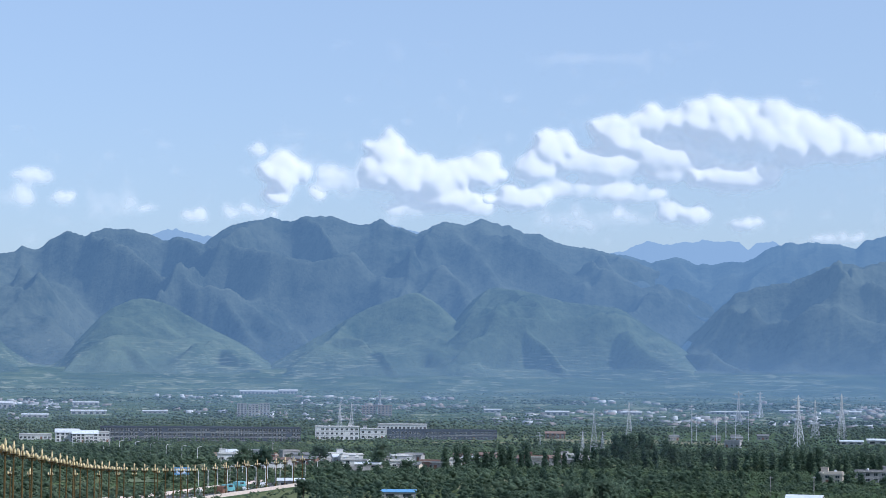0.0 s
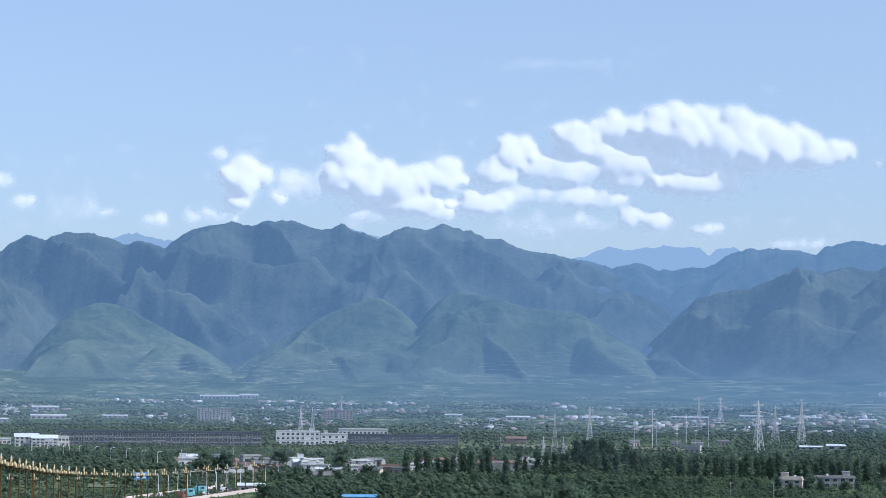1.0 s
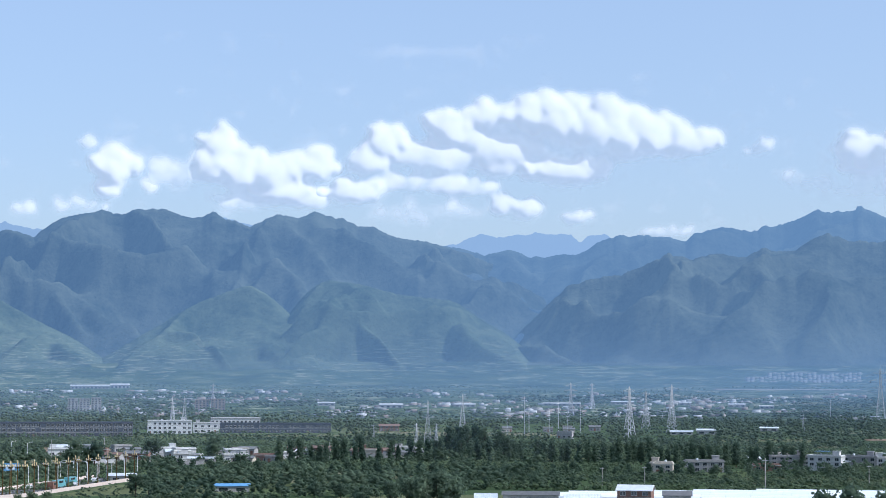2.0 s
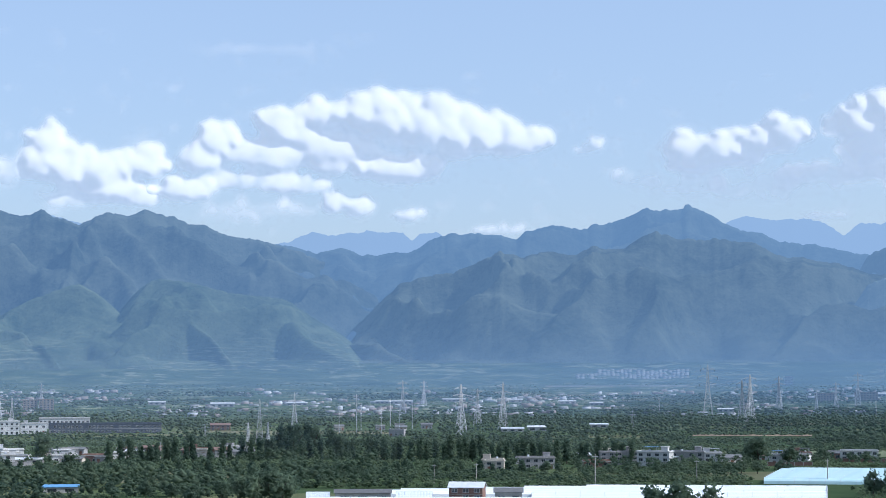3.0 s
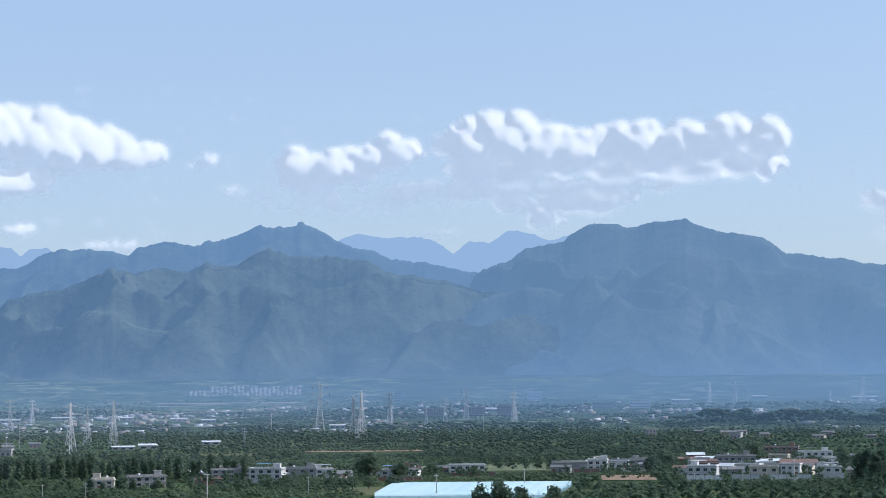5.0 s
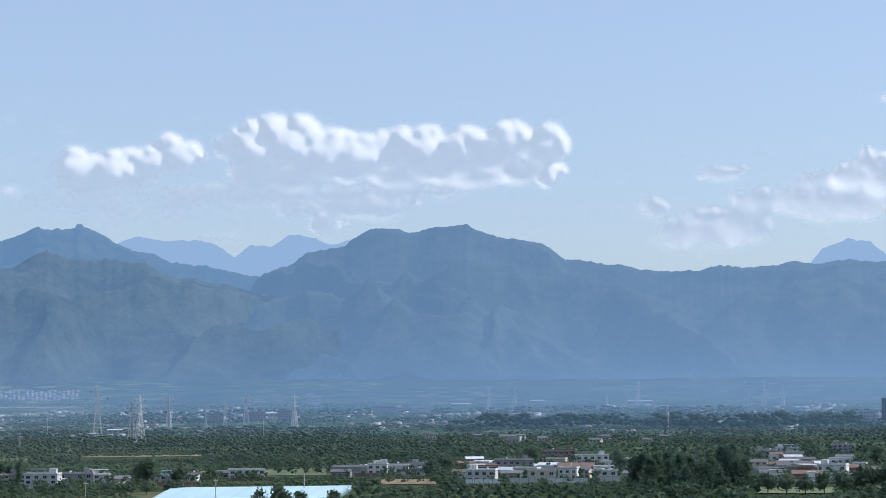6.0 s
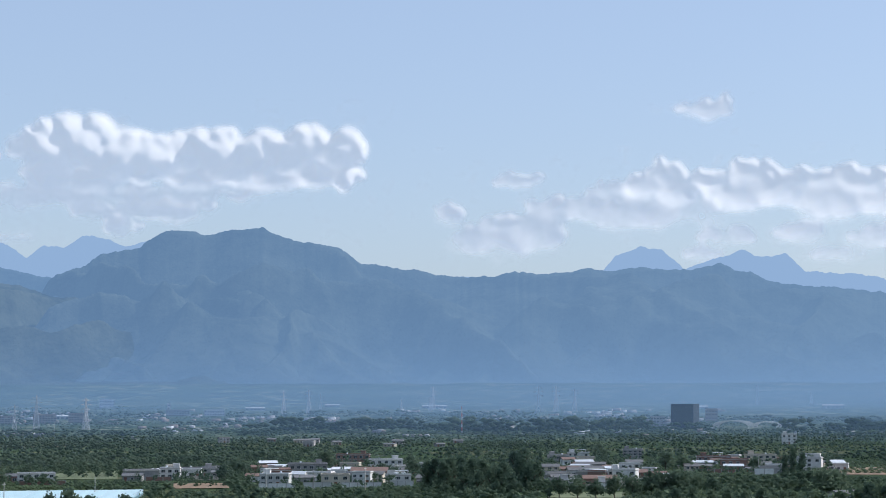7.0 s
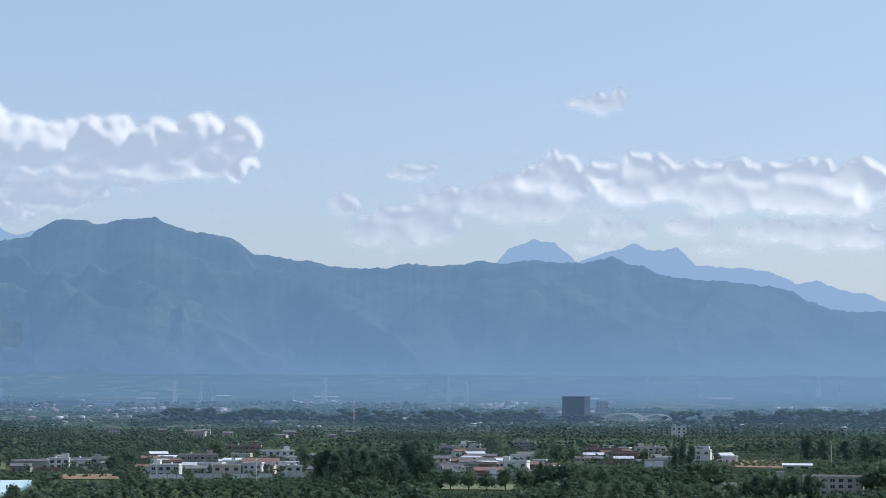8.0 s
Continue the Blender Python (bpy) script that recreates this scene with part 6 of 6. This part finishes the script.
rng = random.Random(11)
SINGLE = [(-5.34, 1058, 13, "round"), (-4.86, 1060, 12, "round"), (-1.67, 1104, 14, "round"), (-0.93, 978, 9, "round"), (-3.33, 1158, 10, "round"), (4.78, 1266, 14, "tall"), (5.24, 1270, 15, "tall"), (5.70, 1246, 14, "tall"), (6.16, 1230, 13, "tall"), (5.0, 1290, 14, "tall"), (5.5, 1280, 15, "tall"), (17.76, 1044, 13, "round"), (17.6, 1052, 11, "round"),
          (4.03, 736, 10, "round"), (3.18, 736, 8, "round"), (4.80, 736, 10, "round"), (3.6, 745, 9, "round"), (4.45, 742, 11, "round"), (2.4, 742, 7, "round"), (15.69, 632, 13, "round"), (14.9, 630, 11, "round"), (16.5, 634, 12, "round"), (21.37, 780, 11.5, "round"), (20.8, 782, 10, "round"), (21.9, 778, 9, "round"), (22.79, 784, 9, "round"), (23.3, 790, 8, "round"), (19.50, 1074, 8, "round"), (18.6, 1070, 9, "round"), (17.75, 1108, 12, "round"),
          (28.24, 1280, 12, "round"), (31.00, 990, 14, "tall"), (31.3, 985, 15, "tall"), (31.61, 962, 16, "tall"), (31.9, 975, 16, "tall"), (32.21, 946, 16, "tall"), (32.5, 960, 15, "tall"), (32.81, 934, 14, "tall"), (33.1, 965, 14, "tall"), (33.56, 988, 16, "tall"), (33.3, 930, 11, "round"), (34.0, 990, 13, "tall"), (40.92, 1130, 15, "poplar"), (41.15, 1125, 13, "poplar"), (40.7, 1135, 12, "poplar"), (41.71, 932, 12, "round"), (42.1, 950, 11, "round"),
          (42.75, 844, 9, "bush"), (43.60, 846, 10.5, "bush"), (43.2, 850, 9.5, "bush"), (42.2, 848, 7, "bush"), (44.0, 850, 10, "bush"), (44.42, 848, 9, "bush"), (41.6, 852, 7, "bush"), (41.0, 855, 7, "bush"), (40.4, 858, 6.5, "bush"), (39.8, 850, 6, "bush"), (39.2, 846, 6, "bush"), (38.5, 850, 5.5, "bush"), (46.06, 900, 14, "round"), (46.5, 905, 15, "round"), (46.9, 890, 14, "round"), (44.28, 1302, 16, "tall"), (44.7, 1310, 14, "tall"), (45.3, 1290, 13, "tall"), (45.8, 1320, 15, "tall"), (46.2, 1300, 14, "round"),
          (-3.75, 800, 8, "round"), (-3.4, 808, 7.5, "round"), (-3.05, 792, 5, "round"), (-6.9, 742, 4, "bush"), (-6.5, 750, 4.5, "bush"), (-6.1, 765, 3.5, "bush"), (-2.3, 800, 5, "round"), (0.2, 790, 6, "round"), (1.1, 780, 6.5, "round"), (1.8, 770, 6, "round"),
          (37.11, 932, 12, "round"), (37.5, 935, 11, "round"), (37.88, 934, 11, "round"), (38.3, 938, 10, "round"), (38.8, 936, 9, "round"), (35.72, 1492, 12, "round"), (33.64, 1174, 15, "tall"), (33.4, 1180, 13, "tall"), (30.6, 1190, 12, "round"), (25.9, 1150, 9, "round"), (25.4, 1140, 8, "round"), (38.0, 1240, 10, "round"), (37.5, 1260, 11, "round"), (39.9, 1255, 9, "round"),
          (31.45, 940, 15, "tall"), (32.0, 925, 14, "tall"), (32.4, 905, 12, "tall"), (33.0, 915, 13, "tall"), (33.8, 960, 13, "tall"), (37.3, 805, 8.5, "tall"), (37.75, 800, 9.5, "tall"), (38.2, 798, 10, "tall"), (38.7, 802, 9, "tall"), (39.15, 800, 9.5, "tall"), (39.6, 796, 9, "tall"), (40.1, 800, 10, "tall"), (40.6, 805, 8.5, "tall"), (42.9, 838, 10, "tall"), (43.4, 836, 10.5, "tall"), (43.9, 836, 10, "tall"), (44.3, 840, 10.5, "tall"), (34.6, 930, 9, "round"), (35.1, 925, 9.5, "round"), (35.6, 920, 8.5, "round"), (36.1, 928, 9, "round"), (36.6, 925, 9.5, "round")]
for b, r, h, kind in SINGLE:
    tree(kind, b, r, h * 1.2, rng, spread=rng.uniform(0.95, 1.25) * (0.68 if kind == "bush" else 1.0))
# rows planted along the plain: bearing from, to, distance from, to, height, kind, spacing
ROWS_OF_TREES = [(6.3, 14.5, 1120, 1060, 12.5, "poplar", 4.2), (0.2, 6.6, 1075, 1120, 12.5, "poplar", 4.6), (3.6, 11.6, 945, 955, 7, "tall", 5.5), (-2.6, 3.6, 955, 940, 8, "tall", 6.5), (12.0, 19.5, 955, 975, 6.5, "round", 7.0)]
count = len(SINGLE)
for b0, b1, r0, r1, h, kind, gap in ROWS_OF_TREES:
    n = int(0.5 * (r0 + r1) * radians(b1 - b0) / gap)
    for i in range(n):
        if rng.random() < 0.07:
            continue
        f = (i + rng.uniform(-0.3, 0.3)) / n
        tree(kind, b0 + (b1 - b0) * f, r0 + (r1 - r0) * f + rng.uniform(-5, 5), h * rng.uniform(0.75, 1.15), rng, spread=1.25)
        count += 1

# woods, orchards and hedges past those: joined crowns, kept off houses, fields, greenhouses and the road
CLEAR = [(b, r, math.degrees(w / 2 / r) + 0.05, h) for b, r, w, h in BUILDINGS]
CB, CR, CW, CH = np.array(CLEAR).T
ROAD_B = np.array([p[0] for p in ROAD])
ROAD_R = np.array([p[1] for p in ROAD])


def room_for(b, r, h, keep):
    """How tall a tree may grow here without hiding the houses behind it."""
    m = (np.abs(CB - b) < CW) & (CR > r - 12)
    if m.any():
        near = CR[m] < r + 14
        if near.any():
            return 0.0
        h = min(h, float(np.min(EYE - (EYE - CH[m] * keep) * r / CR[m])))
    if 5.2 < b < 20.4 and r < 835:
        return 0.0
    if 17.6 < b < 23.4 and 865 < r < 990:
        return 0.0
    if 17.6 < b < 23.4 and r <= 865:
        h = min(h, 2.5)
    if -13.3 < b < -3.4:
        rr = float(np.interp(b, ROAD_B, ROAD_R))
        if rr - 16 < r < rr + 16:
            return 0.0
        if r < rr:
            return min(h, 2.6)
        if r < rr + 60:
            h = min(h, 3.2)
    return h


def wood(name, label, trees, template_sets, material):
    V, F, n = [], [], 0
    for x, y, z, h, spread, turn, kind, pick in trees:
        v, f = template_sets[kind][pick % len(template_sets[kind])]
        c, s = math.cos(turn), math.sin(turn)
        p = np.stack([(v[:, 0] * c - v[:, 1] * s) * h * spread + x, (v[:, 0] * s + v[:, 1] * c) * h * spread + y, v[:, 2] * h + z], -1)
        V.append(p)
        F.append(f + n)
        n += len(v)
    if V:
        tagged(new(name, mesh_of(name, np.concatenate(V), np.concatenate(F), material, True)), label, "trees", kind="stuff")


SETS = {k: [crown(k, 900 + 13 * i + len(k), 52, 6 if k != "bush" else 5) for i in range(5)] for k in KINDS}
MID_SETS = {k: [crown(k, 1400 + 13 * i + len(k), 8 if k == "bush" else 14, 2 if k == "bush" else 3) for i in range(5)] for k in KINDS}
FAR_SETS = {k: [crown(k, 1900 + 13 * i + len(k), 4, 3) for i in range(5)] for k in KINDS}
groups = {"leaf": [], "poplar": [], "bush": []}


def plant(b, r, h, kind, spread, keep=0.45):
    h = room_for(b, r, h, keep)
    if h >= 1.6:
        p = spot(b, r)
        groups[KINDS[kind][0]].append((p.x, p.y, p.z - 0.1, h, spread, rng.uniform(0, 6.28), kind, rng.randrange(5)))


r = 700.0
band = 0
while r < 2190:
    band += 1
    thin = 1 + (r - 800) / 2600
    bs = np.arange(-13.5, 47.5, math.degrees(3.4 * thin / r))
    zones = fbm(bs * 0.055 + 3, bs * 0 + r / 300.0, 131, 3, 0.55)
    belts = fbm(bs * 0.10 + 11, bs * 0 + band * 0.83, 177, 3, 0.5)
    bend = 16 * fbm(bs * 0.11, bs * 0 + band, 300, 2)
    tall = fbm(bs * 0.5, bs * 0 + band * 2.7, 91, 3)
    free = -99.0
    for i in range(len(bs)):
        if bs[i] < free:
            continue
        z, q = float(zones[i]), float(belts[i])
        if bs[i] > 21:
            z += 0.20 if r > 1250 else -0.45
        if bs[i] < -3.2 and r < 1320:
            z -= 0.5
        if 960 < r < 1090 and 1.0 < bs[i] < 15:
            z += 0.5
        if z > -0.04:
            kind, h, gap = ("bush", 1.9, 2.0) if r > 1450 else ("bush", 2.9, 2.7)
            if q < -0.30 and band % 3 == 0:
                kind, h, gap = ("round", 6.0, 5.0)
            if q > 0.20:
                free = bs[i] + math.degrees(5.0 / r)
                continue
        elif q > 0.10:
            kind, h, gap = ("tall" if q > 0.28 else "round", 9.0, 4.8)
        elif q > -0.22:
            kind, h, gap = ("round", 4.6, 4.4) if r < 1150 else ("bush", 2.4, 2.4)
        else:
            kind, h, gap = ("bush", 2.2, 2.4) if r > 1450 else ("bush", 3.2, 3.0)
        if rng.random() < 0.012:
            kind, h = rng.choice((("round", 9.0), ("tall", 10.5), ("round", 8.0)))
        free = bs[i] + math.degrees(gap * thin / r) * rng.uniform(0.8, 1.2)
        h *= (1 + 0.35 * float(tall[i])) * rng.uniform(0.8, 1.15)
        plant(float(bs[i]), float(r + bend[i] + rng.uniform(-4, 4)), h, kind, (rng.uniform(1.9, 2.6) if r > 1450 else rng.uniform(1.3, 1.7)) if kind == "bush" else rng.uniform(1.3, 1.7))
    r += rng.uniform(11, 17) * (1 + (r - 800) / 2200)
# tall belts of trees: bearing from, to, distance, height
BELTS = [(-12.5, 1.0, 1500, 9), (1.5, 10, 1430, 10), (8, 16.5, 1700, 8.5), (14, 24, 1560, 9), (22, 33, 1780, 9), (30, 40, 1620, 8), (36, 47.5, 1900, 10), (26, 47.5, 2120, 8), (10, 20, 2050, 9), (-13, 0, 1980, 9), (0, 9, 1850, 8), (19, 27, 2000, 8.5), (40, 47.5, 1420, 9), (-13, -7, 1300, 7)]
for b0, b1, r0, h in BELTS:
    n = int(r0 * radians(b1 - b0) / 4.6)
    for i in range(n):
        b = b0 + (b1 - b0) * (i + rng.random()) / n
        if float(fbm(np.array([b * 0.7]), np.array([r0 / 37.0]), 613, 2)[0]) > -0.42:
            plant(b, r0 + 14 * math.sin(b * 0.9) + rng.uniform(-6, 6), h * rng.uniform(0.75, 1.2), rng.choice(("tall", "round", "tall")), rng.uniform(1.2, 1.5), 0.3)
# long field hedges and windbreaks between the orchards
for _ in range(56):
    r0 = 1130 + 1050 * rng.random() ** 0.8
    b0 = rng.uniform(-13, 44)
    b1, h0, skew = min(47.5, b0 + rng.uniform(2.0, 8.5)), rng.uniform(3.0, 6.0), rng.uniform(-40, 40)
    n = int(r0 * radians(b1 - b0) / 2.9)
    for i in range(n):
        f = (i + rng.random()) / n
        plant(b0 + (b1 - b0) * f, r0 + skew * f + rng.uniform(-3, 3), h0 * rng.uniform(0.8, 1.15), rng.choice(("tall", "round")), rng.uniform(1.7, 2.3), 0.3)
# hedges and shrub rows: bearing from, to, distance from, to, height, kind, spacing
HEDGES = [(5.2, 17.4, 845, 848, 3.6, "bush", 3.0), (5.2, 17.4, 868, 872, 5.2, "round", 4.0), (5.4, 12.0, 895, 900, 6.0, "round", 4.2), (5.4, 17.4, 925, 930, 5.0, "round", 4.4), (12.0, 17.4, 893, 896, 3.4, "bush", 3.2), (13.0, 17.4, 940, 945, 6.0, "round", 4.6)]
for b0, b1, r0, r1, h, kind, gap in HEDGES:
    n = int(0.5 * (r0 + r1) * radians(b1 - b0) / gap)
    for i in range(n):
        f = (i + rng.uniform(-0.3, 0.3)) / n
        plant(b0 + (b1 - b0) * f, r0 + (r1 - r0) * f + rng.uniform(-3, 3), h * rng.uniform(0.7, 1.2), kind, rng.uniform(1.2, 1.6))
# garden trees between the village houses
for b0, b1, r0, r1, n in ((25.6, 31.2, 1025, 1400, 190), (34.2, 37.6, 990, 1500, 150), (38.0, 42.0, 1190, 1450, 130), (22.8, 25.8, 1110, 1260, 70), (-6.2, -2.0, 1050, 1300, 50), (-1.4, 4.4, 1060, 1250, 46), (12.8, 17.6, 1000, 1150, 100), (17.9, 20.9, 1050, 1160, 50)):
    for i in range(n):
        b, rr = rng.uniform(b0, b1), rng.uniform(r0, r1)
        if np.any((np.abs(CB - b) < CW + 0.04) & (CR > rr - 4) & (CR < rr + 3.5) & (CH > 1)) or np.any((np.abs(CB - b) < CW) & (CR < rr + 1) & (CR > rr - 11) & (CH > 1)):
            continue
        p = spot(b, rr)
        groups["leaf"].append((p.x, p.y, p.z - 0.1, rng.uniform(3.4, 8.0), rng.uniform(0.9, 1.35), rng.uniform(0, 6.28), "round", rng.randrange(5)))
for key, label in (("leaf", "mixed broad-leaved woods and hedges across the plain"), ("poplar", "belts of tall dark green trees across the plain"), ("bush", "green orchards and low shrubs in rows")):
    near = [q for q in groups[key] if q[0] ** 2 + q[1] ** 2 < 1450 ** 2]
    wood("woods", label, near, SETS, M[key])
    wood("woods", label, [q for q in groups[key] if q[0] ** 2 + q[1] ** 2 >= 1450 ** 2], MID_SETS, M[key])
far_trees = []
r = 2190.0
while r < 3480:
    band += 1
    gap = rng.uniform(7.0, 8.5) * (1.0 if r < 2900 else 1.3)
    n = int(r * radians(61) / gap)
    shift = rng.uniform(0, 100)
    bs = -13.5 + 61.0 * (np.arange(n) + 0.5) / n
    keep = fbm(bs * 0.35 + shift, bs * 0 + band, 177, 3)
    bend = 22 * fbm(bs * 0.15 + shift, bs * 0, band + 500, 3)
    for i in range(n):
        if keep[i] < (0.05 if r > 3000 else -0.06):
            continue
        b, rr = float(bs[i]), float(r + bend[i] + rng.uniform(-8, 8))
        if b > 24 and rr > 2850:
            continue
        h = room_for(b, rr, (2.6 + 7.0 * max(0.0, float(keep[i]))) * rng.uniform(0.75, 1.2) * (1.0 if r < 3000 else 0.8), 0.4)
        if h < 1.8:
            continue
        p = spot(b, rr)
        far_trees.append((p.x, p.y, p.z - 0.2, h, rng.uniform(2.8, 4.4), rng.uniform(0, 6.28), "round", rng.randrange(5)))
    r += rng.uniform(24, 40)
# long dark tree belts across the far plain
belt_trees = []
for b0, b1, r0, h0, kind in ((26, 47.5, 2420, 13.5, "round"), (26.5, 47.5, 2450, 13, "round"), (33, 47.5, 2330, 7, "tall"), (8, 15, 2340, 7.5, "round"), (-13, -6, 2290, 8, "tall"), (-6, 6, 2350, 7.5, "tall"), (14, 26, 2690, 7, "round"), (6, 20, 2880, 8, "round"), (-12, 4, 2950, 7, "round"), (20, 34, 2980, 8, "round"), (30, 47, 2800, 7, "round"), (-13, 2, 2620, 7, "round"), (15, 27, 2330, 7, "round")):
    n = int(r0 * radians(b1 - b0) / 3.4)
    for i in range(n):
        b = b0 + (b1 - b0) * (i + rng.random()) / n
        if float(fbm(np.array([b * 0.6]), np.array([r0 / 50.0]), 611, 2)[0]) < -0.35:
            continue
        rr = r0 + 30 * math.sin(b * 0.7) + rng.uniform(-14, 14)
        h = room_for(b, rr, 1.4 * h0 * rng.uniform(0.75, 1.2), 0.4)
        if h > 1.8:
            p = spot(b, rr)
            belt_trees.append((p.x, p.y, p.z - 0.2, h, rng.uniform(1.5, 2.1), rng.uniform(0, 6.28), kind, rng.randrange(5)))
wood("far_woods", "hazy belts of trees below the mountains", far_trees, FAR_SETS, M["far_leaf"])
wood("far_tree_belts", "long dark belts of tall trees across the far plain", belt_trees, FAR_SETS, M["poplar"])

# ---- far towns: too many and too small to tell apart ----


def far_town(label, material, seed, count, tall):
    rg = random.Random(seed)
    V, F, n = [], [], 0
    made = 0
    while made < count:
        b, r = rg.uniform(-13, 47.5), 2260 + 1000 * rg.random() ** 0.9
        dense = float(fbm(np.array([b * 0.45]), np.array([r / 160.0]), 401, 3)[0]) + 0.28 * math.exp(-((b + 4) / 3.5) ** 2 - ((r - 2480) / 160) ** 2) + 0.3 * math.exp(-((b - 22.5) / 4) ** 2 - ((r - 2850) / 250) ** 2)
        if dense < 0.12 + (0.1 if b > 30 else 0) or room_for(b, r, 9.0, 0.4) < 3.0:
            continue
        w, d, h = rg.uniform(4, 12), rg.uniform(4, 8), rg.uniform(2.6, 5.5) * tall
        p = spot(b, r)
        t = radians(rg.uniform(-30, 30) - b)
        c, s = math.cos(t), math.sin(t)
        up = h + rg.choice((0.05, 0.05, 1.5))
        prof = [(0, -1.0), (d, -1.0), (d, h), (d * 0.6, up), (d * 0.4, up), (0, h)]
        v = [(x * c - y * s + p.x, x * s + y * c + p.y, p.z + z) for x in (-w / 2, w / 2) for y, z in prof]
        V += v
        F += [(n + k, n + 6 + k, n + 6 + (k + 1) % 6, n + (k + 1) % 6) for k in range(6)]
        F += [(n, n + 1, n + 2, n + 5), (n + 5, n + 2, n + 3, n + 4), (n + 6, n + 11, n + 8, n + 7), (n + 11, n + 10, n + 9, n + 8)]
        n += 12
        made += 1
    tagged(new("far_town", mesh_of("far_town", V, F, material)), label, "houses", kind="stuff")


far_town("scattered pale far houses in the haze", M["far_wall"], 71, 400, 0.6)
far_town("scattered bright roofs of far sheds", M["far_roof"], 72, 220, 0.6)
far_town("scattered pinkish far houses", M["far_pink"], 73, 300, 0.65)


def far_film_rows():
    """A wide field of white film tunnels at the foot of the hills, too small to pick apart."""
    rg = random.Random(81)
    V, F, n = [], [], 0
    for row in range(9):
        for col in range(26):
            b, r = 12.9 + col * 0.118 + rg.uniform(-0.02, 0.02), 3548 + row * 10.0 + rg.uniform(-2, 2)
            if rg.random() < 0.10 + 0.05 * abs(row - 4) or (col < 5 and row > 4):
                continue
            p = spot(b, r)
            t = radians(-b)
            c, s = math.cos(t), math.sin(t)
            w, d, h = rg.uniform(6.8, 8.2), rg.uniform(4, 7), rg.uniform(0.5, 1.1)
            prof = [(0, -1.5), (0, h * 0.6), (d * 0.25, h), (d * 0.75, h), (d, h * 0.6), (d, -1.5)]
            V += [(x * c - y * s + p.x, x * s + y * c + p.y, p.z + z + 1.0) for x in (-w / 2, w / 2) for y, z in prof]
            F += [(n + k, n + 6 + k, n + 7 + k, n + k + 1) for k in range(5)] + [(n, n + 1, n + 4, n + 5), (n + 1, n + 2, n + 3, n + 4), (n + 6, n + 11, n + 10, n + 7), (n + 7, n + 10, n + 9, n + 8)]
            n += 12
    tagged(new("far_greenhouses", mesh_of("far_greenhouses", V, F, M["far_wall"])), "wide field of white film tunnels below the hills", "greenhouses", kind="stuff")


far_film_rows()
